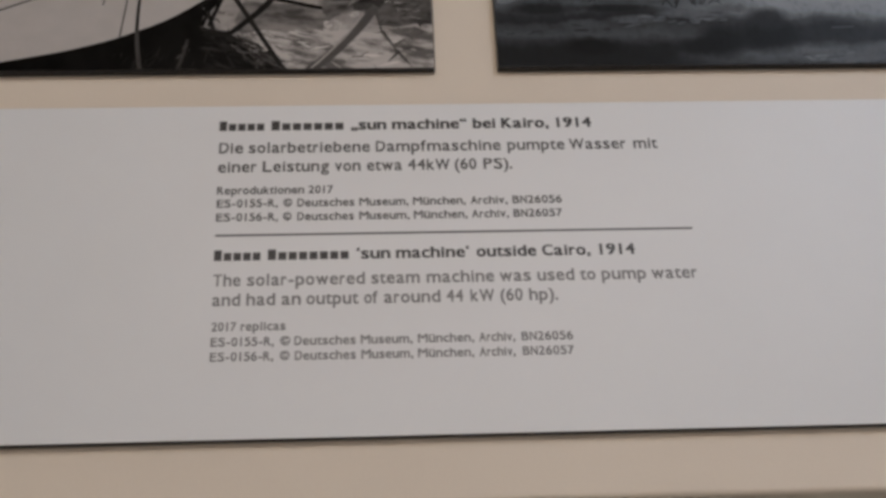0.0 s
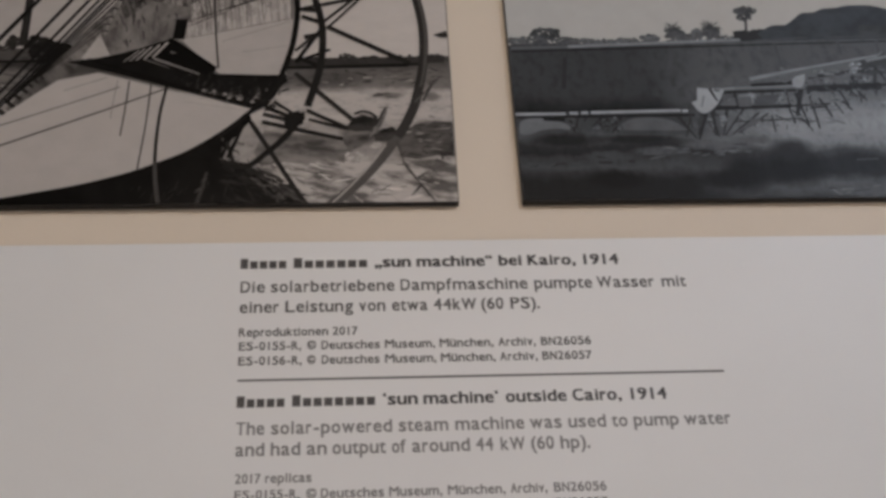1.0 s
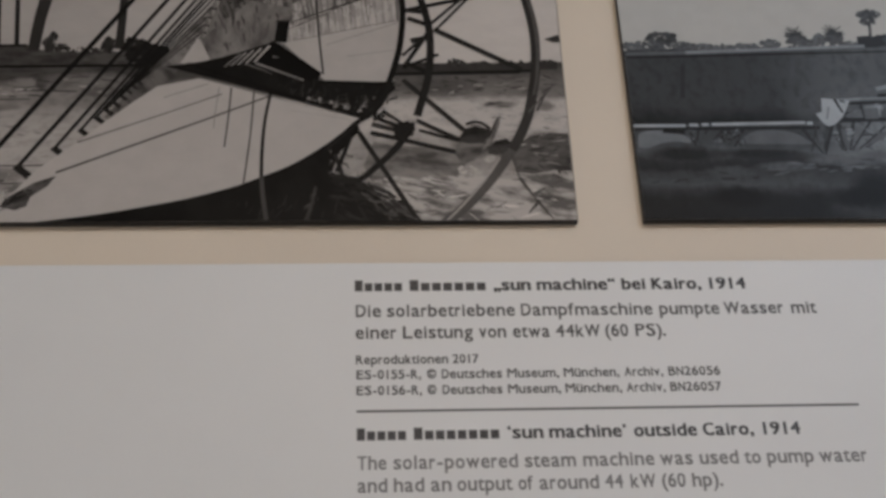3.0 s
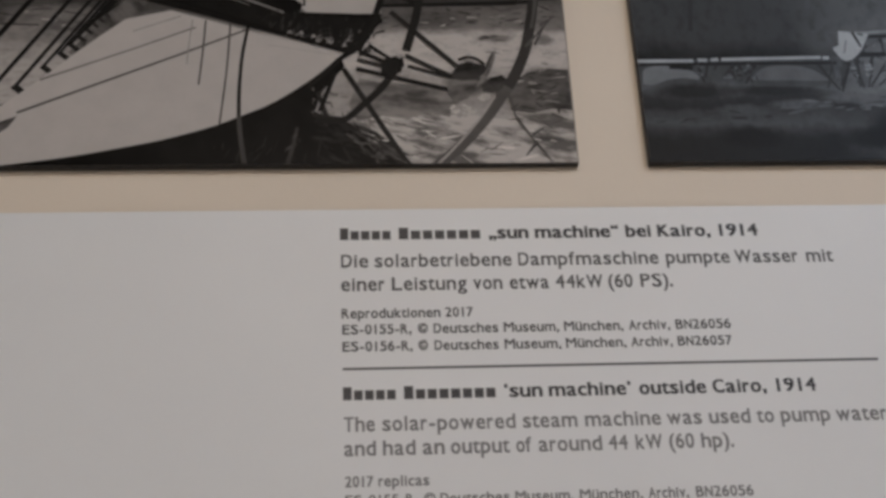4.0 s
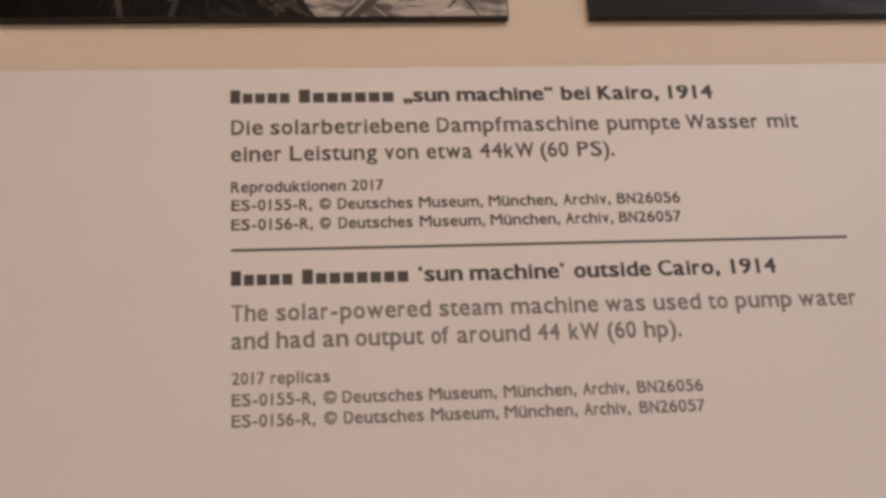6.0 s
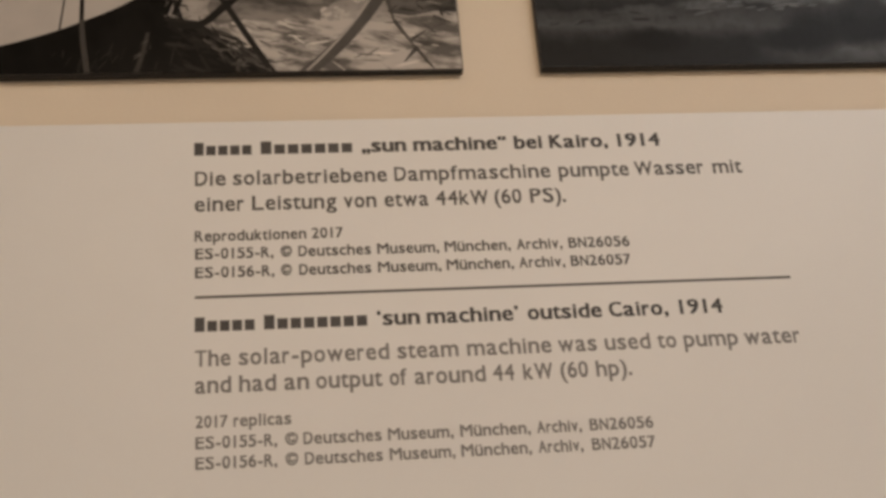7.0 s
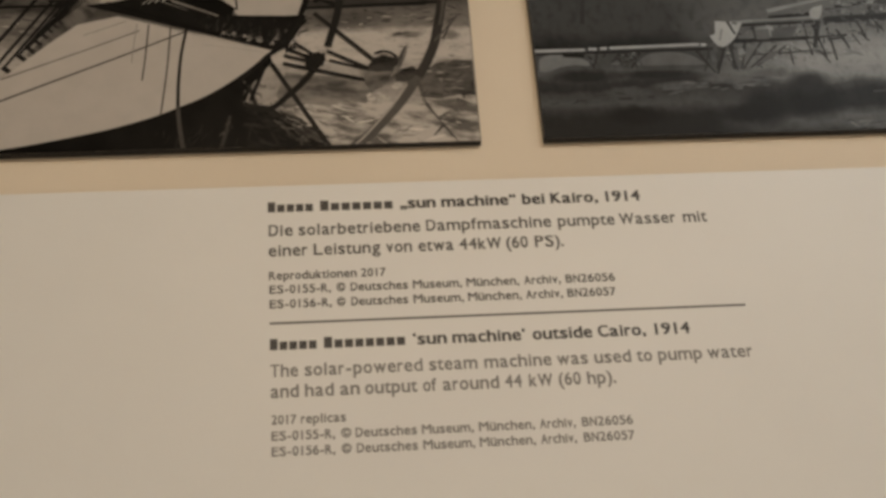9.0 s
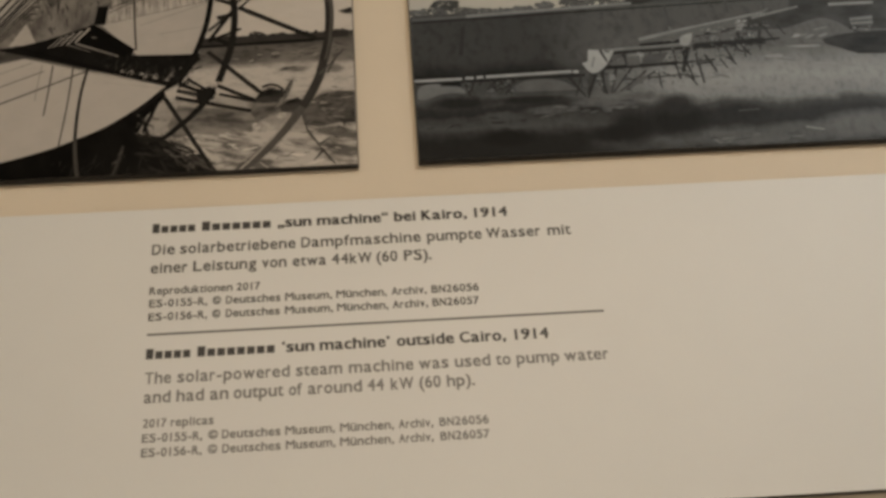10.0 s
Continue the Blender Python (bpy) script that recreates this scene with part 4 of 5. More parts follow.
trough.flecks([181.8, 68.0, 192.2, 65.0, 191.1, 60.0, 183.5, 62.5], 8, 4.23, 1.13, 40, 0.28, 74, 0.14, 30)
trough.flecks([153.5, 80.2, 209.7, 74.9, 203.9, 60.6, 159.7, 72.7], 50, 5.07, 1.13, 70, 0.05, 75, 0.14, 20)
trough.flecks([165.5, 73.6, 209.7, 74.9, 203.9, 59.6, 171.7, 66.8], 26, 3.94, 0.85, 60, 0.09, 76, 0.14, 30)
trough.flecks([196.5, 68.0, 209.7, 70.3, 208.3, 60.8, 198.1, 59.7], 10, 3.94, 1.13, 40, 0.2, 77, 0.14, 40)
trough.line(116.2, 87.1, 196.7, 57.5, 1.13, 0.015, 1.41)
trough.line(175.9, 78.4, 212.3, 77.2, 1.69, 0.015)
trough.face([(155.2, 115.8), (161.3, 115.4), (160.1, 101.7), (153.8, 102.2)], 0.02, 0.14)
trough.line(154.6, 115.0, 161.3, 115.0, 1.13, 0.05)
trough.curve([(173.7, 145.7), (175.3, 114.6), (178.2, 82.8)], 0.99, 0.05)
trough.line(171.6, 170.1, 173.7, 144.9, 0.85, 0.12)
trough.face([(170.2, 67.8), (172.7, 68.1), (171.6, 69.5)], 0.34)
trough.face([(175.4, 67.3), (177.9, 67.6), (176.8, 69.0)], 0.39)
trough.face([(180.9, 65.4), (183.4, 65.7), (182.3, 67.1)], 0.44)
trough.face([(183.0, 63.0), (185.5, 63.3), (184.4, 64.7)], 0.34)
trough.face([(187.9, 62.4), (190.4, 62.7), (189.3, 64.1)], 0.39)
trough.face([(194.7, 60.5), (197.2, 60.8), (196.1, 62.2)], 0.44)
trough.face([(196.2, 63.3), (198.7, 63.6), (197.6, 65.0)], 0.34)
trough.line(198.2, 58.9, 203.1, 65.9, 1.0, 0.3, 0.6)
trough.line(195.4, 61.2, 199.1, 66.9, 0.8, 0.26, 0.5)
# end rings and their lattice
trough.line(204.3, 182.5, 256.5, 185.5, 2.25, 0.055)
trough.line(214.3, 211.4, 202.7, 181.2, 2.25, 0.04)
trough.line(207.5, 185.7, 271.1, 155.0, 1.69, 0.065)
trough.line(212.4, 154.3, 257.8, 184.3, 1.97, 0.03)
trough.line(209.2, 176.5, 270.9, 151.8, 1.69, 0.055)
trough.line(214.0, 152.7, 277.5, 136.9, 2.82, 0.04)
trough.line(219.3, 131.5, 271.0, 153.4, 2.54, 0.065)
trough.line(217.1, 122.0, 276.9, 137.6, 2.25, 0.03)
trough.line(218.7, 122.5, 231.0, 121.2, 2.54, 0.055)
trough.line(220.2, 117.6, 231.5, 112.8, 2.54, 0.04)
trough.line(231.5, 113.6, 270.7, 153.4, 1.69, 0.065)
trough.line(233.3, 109.1, 257.8, 138.2, 1.41, 0.03)
trough.line(233.3, 110.6, 276.1, 85.9, 2.82, 0.055)
trough.line(218.0, 87.6, 231.4, 110.5, 2.25, 0.04)
trough.line(217.1, 94.1, 227.7, 105.1, 1.69, 0.065)
trough.line(217.1, 86.8, 235.1, 95.0, 1.69, 0.03)
trough.line(221.6, 103.3, 229.5, 105.1, 3.1, 0.055)
trough.line(218.6, 89.8, 231.1, 83.1, 2.54, 0.04)
trough.line(217.1, 79.6, 246.0, 50.0, 2.54, 0.065)
trough.line(202.5, 57.8, 221.3, 49.0, 2.25, 0.03)
trough.line(222.8, 55.9, 244.4, 44.2, 2.25, 0.055)
trough.line(224.2, 50.1, 243.0, 44.1, 1.69, 0.04)
trough.line(201.6, 53.6, 221.3, 47.6, 2.25, 0.065)
trough.line(201.1, 48.8, 242.8, 37.4, 2.25, 0.03)
trough.line(195.4, 48.9, 221.6, 2.0, 2.54, 0.055)
trough.line(206.8, 61.4, 221.3, 50.0, 1.69, 0.04)
trough.line(184.2, 36.6, 187.9, 24.3, 1.97, 0.065)
trough.line(191.9, 47.0, 185.0, 26.8, 1.97, 0.03)
trough.line(181.7, 25.0, 195.8, 22.6, 1.97, 0.055)
trough.line(214.1, 83.0, 283.0, 85.2, 1.69, 0.04)
trough.curve([(192.5, 212.8), (209.2, 166.0), (217.4, 132.2), (216.2, 101.5), (209.7, 75.7)], 3.1, 0.03)
trough.curve([(194.2, 211.1), (207.6, 178.5), (223.7, 140.4), (230.8, 111.6), (229.9, 83.8), (223.7, 58.7)], 3.38, 0.05, 3.94)
trough.curve([(220.8, 51.7), (212.7, 39.5), (204.2, 30.2), (194.4, 21.9), (183.2, 22.8)], 3.66, 0.04, 2.82)
trough.face([(214.1, 54.1), (222.0, 55.9), (222.5, 50.4), (217.9, 44.8), (212.1, 46.5)], 0.03, 0.14)
trough.line(196.7, 57.5, 212.6, 75.8, 2.54, 0.03, 3.38)
trough.flecks([195.1, 60.9, 212.6, 68.7, 211.2, 58.2, 196.7, 54.1], 18, 5.63, 1.41, 40, 0.04, 78, 0.14, 30)
trough.curve([(240.1, 212.1), (257.9, 186.9), (275.6, 149.2), (283.2, 116.1), (283.0, 86.3), (277.7, 59.3)], 4.79, 0.075)
trough.curve([(241.6, 211.0), (259.3, 186.0), (276.8, 149.0), (284.3, 116.0), (284.0, 86.3), (279.0, 62.0)], 1.7, 0.15)
trough.curve([(280.2, 70.0), (277.7, 59.3), (272.5, 46.5), (266.5, 36.0)], 4.8, 0.09, 5.2)
trough.curve([(268.0, 38.5), (258.5, 24.0), (246.5, 9.5), (234.0, -2.0)], 5.2, 0.16, 5.0)
trough.curve([(262.3, 34.2), (254.1, 21.6), (242.3, 7.1), (231.7, -3.8)], 1.0, 0.42)
trough.face([(241.5, 41.4), (246.4, 44.2), (253.5, 43.1), (256.8, 41.2), (253.2, 36.4), (249.7, 33.0), (246.0, 31.0), (244.9, 25.1), (242.1, 24.4), (244.0, 31.6), (241.3, 35.5)], blot(0.1, 0.26, 130, 1.6, 0.8, 10))
trough.face([(243.7, 46.5), (246.7, 51.0), (251.0, 52.4), (256.1, 51.2), (259.4, 50.0), (257.8, 45.9), (254.0, 42.8), (247.8, 42.3), (243.8, 43.5)], blot(0.03, 0.1, 130, 1.6, 0.8, 10))
trough.face([(256.9, 44.5), (259.2, 51.3), (261.4, 56.1), (263.9, 58.9), (263.3, 53.8), (261.0, 47.3), (257.9, 41.9), (253.8, 38.4)], blot(0.14, 0.32, 160, 0.8, 1.2, -30))
trough.line(257.6, 45.9, 262.7, 57.5, 1.0, 0.07, 0.5)
trough.face([(256.7, 39.8), (260.6, 43.9), (266.1, 45.4), (268.2, 42.8), (265.7, 38.1), (261.1, 36.0), (257.1, 36.5)], blot(0.04, 0.12, 130, 1.2, 1.0, 10))
trough.curve([(247.0, 53.4), (251.1, 54.8), (255.0, 53.9), (258.4, 50.9)], 1.5, 0.05)
trough.bush(257.6, 33.6, 5.6, 3.0, 0.46, 415, 50)
trough.bush(246.7, 27.1, 8.0, 5.4, 0.45, 416, 70)
trough.bush(220.2, 55.4, 6.0, 2.0, 0.4, 417, 40)
trough.face([(212.2, 53.5), (219.1, 55.4), (221.6, 53.0), (217.3, 44.8), (212.2, 46.0)], 0.035, 0.2)
trough.curve([(211.8, 78.4), (207.7, 68.5), (202.0, 60.0), (194.6, 54.4), (187.3, 46.7), (180.1, 39.6)], 3.0, 0.035, 2.2)
# bare shrub in the foreground and the pole top by the right edge
trough.line(267.8, 36.8, 271.1, 23.1, 1.69, 0.15, 0.56)
trough.line(271.1, 23.1, 278.4, 11.1, 1.69, 0.15, 0.56)
trough.line(278.4, 11.1, 285.6, 0.6, 1.41, 0.15, 0.56)
trough.line(278.6, 9.5, 274.1, 3.9, 1.69, 0.15, 0.56)
trough.line(277.5, 14.2, 283.4, 18.3, 1.41, 0.15, 0.56)
trough.line(286.6, 25.0, 293.6, 22.0, 1.69, 0.15, 0.56)
trough.line(280.2, 12.8, 291.4, 11.6, 1.13, 0.15, 0.56)
trough.line(277.7, 60.4, 289.9, 75.0, 1.41, 0.15, 0.56)
trough.line(281.9, 61.3, 287.3, 72.1, 1.69, 0.15, 0.56)
trough.line(285.2, 72.0, 292.4, 77.3, 1.13, 0.15, 0.56)
trough.face([(288.7, 104.7), (296.0, 107.6), (296.6, 103.2), (293.5, 103.0)], 0.08, 0.14)
trough.lay(boards[0])

TINT[:] = 0.92, 1.0, 1.08
rows = Print()
# sky, trees and hill
TINT[:] = 0.99, 1.0, 0.97
rows.face([(0, 0), (297, 0), (297, 210), (0, 210)], 0.54, 0.04)
TINT[:] = 0.92, 1.0, 1.08
rows.treeline(-1.0, 95.8, 161.9, 99.5, 3.38, 1.13, 0.13, 85, 1.2, 0.5)
rows.bush(20.6, 105.8, 15.77, 7.32, 0.143, 86, 60)
rows.bush(14.1, 101.1, 16.9, 5.63, 0.176, 87, 60)
rows.bush(5.1, 101.1, 12.39, 5.07, 0.227, 88, 60)
rows.bush(30.7, 101.1, 14.08, 5.07, 0.189, 89, 60)
rows.bush(42.7, 100.4, 11.27, 4.51, 0.215, 90, 60)
rows.bush(51.7, 100.0, 14.08, 3.94, 0.215, 91, 60)
rows.bush(64.0, 101.1, 12.39, 4.51, 0.215, 92, 60)
rows.bush(76.3, 102.7, 10.14, 5.63, 0.215, 93, 60)
rows.bush(90.5, 105.8, 10.14, 7.32, 0.176, 94, 60)
rows.bush(96.2, 102.7, 11.27, 5.63, 0.189, 95, 60)
rows.bush(102.7, 105.0, 5.63, 8.45, 0.202, 96, 60)
rows.bush(110.0, 106.6, 8.45, 7.32, 0.176, 97, 60)
rows.bush(119.2, 102.7, 14.08, 3.94, 0.215, 98, 60)
rows.bush(131.4, 121.9, 12.5, 5.6, 0.17, 99, 70)
rows.bush(130.0, 117.4, 8.0, 5.0, 0.16, 128, 40)
rows.bush(137.7, 102.7, 12.39, 3.94, 0.202, 100, 60)
rows.bush(149.0, 105.0, 14.08, 5.63, 0.189, 101, 60)
rows.line(130.9, 117.0, 129.2, 103.6, 1.5, 0.14)
rows.palm(88.6, 98.8, 90.0, 108.1, 1.97, 1.97, 5.63, 0.14, 102, 9, -10, 190, 1.0)
rows.palm(108.6, 99.6, 110.1, 108.9, 1.97, 1.97, 6.2, 0.14, 103, 9, -10, 190, 1.0)
rows.treeline(122.2, 101.9, 159.9, 105.0, 6.2, 1.69, 0.1, 104, 1.6, 0.4)
# hill made bluer and lighter: a reflected sheen put into its colour
TINT[:] = 0.86, 1.0, 1.16
rows.face(rows.smooth([(135.2, 105.8), (144.0, 111.3), (151.9, 112.1), (157.4, 116.1), (162.3, 120.2), (169.4, 121.0), (174.6, 123.4), (182.7, 124.3), (189.4, 125.9), (202.2, 125.9), (210.5, 123.5), (225.9, 118.7), (251.1, 117.1), (313.0, 109.1)]) + [(308.0, 93.1), (140.1, 98.8)], blot(0.115, 0.15, 120, 1.2, 1.0))
# from here a weaker blue, the same sheen mixed into the inks
TINT[:] = 0.91, 1.0, 1.09
land = ground(((0, 0.050), (12, 0.055), (16, 0.10), (20, 0.16), (25, 0.12), (28, 0.07), (32, 0.085), (37, 0.2), (41, 0.146)),
              ((0, 0.100), (3, 0.18), (8, 0.22), (11, 0.14), (14, 0.08), (23, 0.09), (28, 0.15), (33, 0.34), (46, 0.42), (54, 0.37), (66, 0.24)), 88, 145, 14.0, 40,
              ((122.9, 62.5, 6, 3.4, 0.34), (136.9, 62.4, 7, 3.2, 0.34), (160.4, 62.3, 7, 4, 0.3), (124.9, 48.6, 9, 3.5, 0.32), (24.2, 36.6, 20, 4.6, 0.055), (61.7, 37.0, 22, 3.6, 0.06), (20.1, 23.5, 13, 4, 0.13), (46.0, 26.7, 14, 3.2, 0.16), (72.2, 29.3, 15, 3, 0.19), (98.7, 32.9, 16, 3.2, 0.22), (121.1, 35.9, 12, 3, 0.21), (47.7, 12.6, 17, 6, 0.036), (114.6, 15.5, 13, 12, 0.05), (138.5, 18.7, 19, 12, 0.05), (139.5, 29.5, 12, 8, 0.08), (104.0, 12.0, 14, 6, 0.045), (172.4, 21.8, 16, 6, 0.075), (175.6, 3.7, 20, 3, 0.22), (205, 8, 34, 7, 0.2), (242, 12, 30, 9, 0.25)), 1.25, 1.7, 1.4)
rows.face([(0.4, 97.3), (311.7, 105.0), (270.4, -24.7), (-1.9, -20.8)], land)
rows.flecks([100.2, 48.7, 156.1, 51.0, 174.0, 47.6, 104.6, 36.2], 22, 14.08, 2.25, -4, 0.3, 105, 0.14, 8)
rows.flecks([159.4, 52.4, 235.6, 72.0, 256.8, 54.7, 159.4, 34.9], 12, 22.54, 2.54, -3, 0.38, 106, 0.14, 5)
rows.face(rows.smooth([(186.1, 78.1), (198.8, 78.2), (208.4, 78.5), (218.7, 82.0), (228.9, 84.8), (236.5, 82.7), (243.2, 77.3)]) + [(274.4, 73.9), (282.9, 107.1), (192.6, 112.2)], blot(0.11, 0.16, 100, 1.6, 1.0))
rows.face([(227.2, 69.7), (235.6, 72.0), (248.8, 73.7), (274.4, 73.9), (270.0, 57.2), (245.1, 58.2), (236.6, 62.3), (228.5, 66.0)], blot(0.07, 0.12, 110, 2.0, 0.8))
rows.flecks([207.2, 72.8, 229.2, 79.0, 239.3, 74.3, 222.2, 68.7], 5, 11.27, 2.54, 12, 0.34, 107, 0.14, 8)
rows.face([(245.7, 83.8), (259.2, 85.1), (258.3, 79.0), (245.8, 78.8)], 0.31, 0.14)
rows.line(236.2, 94.4, 261.9, 94.6, 1.97, 0.38)
rows.line(246.4, 81.3, 258.7, 81.8, 0.85, 0.1)
rows.flecks([246.6, 78.0, 256.3, 78.3, 255.2, 73.8, 247.2, 73.8], 6, 3.94, 1.69, 0, 0.27, 108, 0.14, 18)
rows.flecks([243.4, 78.2, 249.7, 77.8, 248.8, 73.7, 242.5, 74.1], 4, 2.82, 1.69, 0, 0.05, 109, 0.14, 18)
rows.line(205.5, 10.8, 215.0, 8.4, 1.13, 0.36)
rows.line(171.9, 23.2, 183.3, 23.7, 0.85, 0.16)
rows.flecks([153.1, 7.9, 176.3, 11.4, 174.6, 2.3, 153.1, 2.8], 5, 9.58, 1.69, -30, 0.24, 110, 0.14, 14)
rows.flecks([194.7, 5.5, 199.8, 5.2, 199.2, 2.3, 194.1, 2.6], 4, 4.51, 1.69, 0, 0.08, 111, 0.14, 18)
rows.face(rows.smooth([(50.8, 42.4), (58.0, 48.7), (69.3, 50.8), (80.7, 48.2), (88.5, 42.1)]) + [(69.6, 41.9)], 0.21, 0.2)
rows.face(rows.smooth([(49.5, 41.7), (68.2, 42.2), (86.1, 41.8)]) + [(83.7, 39.0), (53.3, 39.2)], 0.14, 0.3)
rows.face(rows.smooth([(1.7, 40.2), (2.9, 48.0), (11.2, 50.4), (21.1, 48.6), (26.9, 45.7), (27.2, 42.9), (20.6, 43.6), (13.4, 42.6), (7.4, 40.2)]) + [(4.5, 39.9)], 0.27, 0.2)
# dark undersides of the trough rows
# right profile lightened to paint in the veil of a reflection
shade = ground(((36, 0.016), (41, 0.018), (50, 0.034), (58, 0.085), (65, 0.125), (76, 0.13)), ((36, 0.13), (45, 0.15), (52, 0.185), (60, 0.215), (70, 0.22), (80, 0.2)), 70, 115, 20.0, 30, (), 1.4, 1.8, 1.3)
rows.face([(1.7, 95.8), (215.7, 102.7), (213.2, 92.5), (129.7, 75.1), (105.1, 68.5), (98.3, 67.0), (94.1, 55.3), (0.4, 53.0)], shade)
rows.line(1.4, 95.8, 33.3, 96.9, 1.69, 0.22)
rows.line(31.8, 96.9, 125.2, 101.5, 1.97, 0.34)
rows.line(134.4, 101.1, 162.6, 103.1, 1.13, 0.17)
rows.line(171.9, 103.1, 203.5, 104.2, 1.13, 0.16)
rows.line(1.6, 93.5, 311.5, 104.2, 0.85, 0.045)
rows.line(86.6, 93.4, 84.2, 81.2, 1.69, 0.16, 2.54)
rows.line(84.5, 74.5, 85.0, 70.0, 2.25, 0.13, 2.25)
rows.line(29.5, 89.6, 26.9, 69.1, 2.25, 0.1, 2.25)
rows.line(143.3, 99.5, 145.0, 82.6, 1.69, 0.17, 1.13)
rows.line(145.0, 82.6, 143.5, 81.1, 2.54, 0.26, 1.69)
rows.line(147.0, 86.4, 153.0, 82.6, 1.13, 0.17)
rows.line(178.2, 100.3, 178.8, 91.3, 1.69, 0.16, 1.13)
rows.line(179.0, 92.5, 184.2, 87.9, 1.13, 0.2)
rows.line(199.6, 101.1, 199.5, 92.5, 1.41, 0.17)
# trestles and the sand under the rows
rows.line(27.5, 52.1, 29.9, 41.4, 1.48, 0.075, 0.99)
rows.line(32.8, 52.1, 30.7, 43.6, 1.27, 0.085, 0.85)
rows.line(37.4, 51.7, 35.2, 47.8, 1.27, 0.085, 0.85)
rows.line(44.9, 51.6, 39.5, 44.9, 1.27, 0.095, 0.85)
rows.line(46.5, 50.6, 52.4, 41.3, 1.48, 0.08, 0.99)
rows.line(54.7, 50.5, 48.8, 40.6, 1.48, 0.075, 0.99)
rows.line(43.3, 47.7, 44.5, 42.8, 1.27, 0.085, 0.85)
rows.line(85.5, 51.0, 88.0, 42.5, 1.27, 0.115, 0.85)
rows.line(90.7, 52.4, 90.4, 43.1, 1.27, 0.115, 0.85)
rows.line(97.6, 53.1, 93.3, 38.9, 2.54, 0.1, 1.69)
rows.line(103.1, 56.0, 102.0, 38.8, 2.11, 0.105, 1.41)
rows.line(111.6, 57.4, 103.1, 38.1, 1.69, 0.105, 1.13)
rows.line(116.2, 66.9, 116.6, 55.2, 1.48, 0.105, 0.99)
rows.line(108.6, 66.2, 105.4, 56.0, 2.96, 0.115, 1.97)
rows.line(125.0, 66.2, 128.2, 57.3, 1.06, 0.105, 0.7)
rows.line(131.8, 66.9, 126.6, 58.1, 0.85, 0.125, 0.56)
rows.line(136.4, 67.6, 134.9, 56.6, 1.06, 0.105, 0.7)
rows.line(143.3, 67.6, 144.2, 56.5, 1.27, 0.105, 0.85)
rows.line(151.9, 68.3, 146.6, 50.7, 2.96, 0.095, 1.97)
rows.line(155.3, 69.7, 156.9, 42.7, 1.69, 0.105, 1.13)
rows.line(133.5, 53.7, 113.9, 40.1, 1.27, 0.125, 0.85)
rows.line(133.1, 54.4, 133.4, 40.7, 1.27, 0.115, 0.85)
rows.line(133.8, 52.2, 142.4, 47.1, 1.06, 0.125, 0.7)
rows.line(168.2, 59.3, 171.4, 52.0, 1.27, 0.115, 0.85)
rows.line(181.5, 78.7, 180.2, 67.4, 2.11, 0.095, 1.41)
rows.line(183.0, 74.2, 182.6, 59.2, 1.48, 0.115, 0.99)
rows.line(168.1, 70.4, 169.1, 60.8, 1.48, 0.115, 0.99)
rows.line(159.0, 70.5, 160.1, 66.7, 1.9, 0.105, 1.27)
rows.line(194.4, 78.7, 191.5, 63.6, 1.27, 0.135, 0.85)
rows.line(190.6, 81.0, 186.8, 66.6, 1.27, 0.125, 0.85)
rows.line(103.1, 56.0, 144.3, 57.2, 2.54, 0.07)
rows.line(144.3, 57.2, 165.6, 58.6, 1.41, 0.09)
rows.line(112.8, 47.3, 148.7, 49.2, 1.13, 0.12)
rows.line(102.6, 65.9, 149.4, 67.5, 1.69, 0.06)
rows.line(125.8, 70.6, 150.4, 72.8, 2.25, 0.06)
rows.line(155.6, 68.3, 195.5, 70.3, 4.51, 0.09)
rows.line(157.1, 75.7, 198.4, 82.5, 1.97, 0.08)
rows.curve([(49.5, 44.1), (57.5, 49.8), (69.4, 51.1), (80.8, 48.9), (89.2, 42.4)], 1.41, 0.12)
rows.line(1.1, 50.8, 92.9, 51.7, 1.69, 0.055)
rows.line(14.6, 49.7, 25.5, 48.9, 2.25, 0.05)
rows.flecks([40.1, 50.6, 56.1, 50.5, 55.0, 41.3, 39.3, 42.8], 16, 3.94, 1.41, 50, 0.07, 112, 0.14, 50)
rows.flecks([40.1, 50.6, 56.1, 50.5, 55.0, 41.3, 39.3, 42.8], 8, 2.54, 1.41, 0, 0.2, 113, 0.14, 18)
rows.flecks([26.5, 50.7, 32.0, 50.6, 30.1, 43.6, 26.3, 45.7], 5, 2.54, 1.41, 0, 0.2, 114, 0.14, 18)
rows.flecks([158.1, 81.0, 173.1, 79.5, 172.5, 76.8, 157.2, 76.5], 7, 7.32, 1.69, 4, 0.24, 115, 0.14, 4)
rows.flecks([180.4, 84.8, 196.2, 86.3, 192.8, 71.9, 177.6, 71.9], 10, 4.51, 1.69, 5, 0.22, 116, 0.14, 6)
rows.flecks([155.4, 67.5, 170.5, 67.5, 168.9, 60.1, 153.9, 60.1], 6, 6.2, 2.25, 4, 0.23, 117, 0.14, 6)
rows.flecks([137.5, 75.0, 145.4, 75.0, 144.9, 72.4, 137.0, 72.4], 4, 4.51, 1.69, 4, 0.24, 118, 0.14, 4)
rows.flecks([156.3, 57.2, 168.3, 57.1, 167.7, 54.2, 155.7, 54.3], 4, 8.45, 1.41, 4, 0.25, 119, 0.14, 4)
rows.flecks([105.4, 65.1, 152.5, 68.3, 153.4, 43.1, 101.1, 38.8], 46, 3.94, 1.13, 10, 0.09, 120, 0.14, 60)
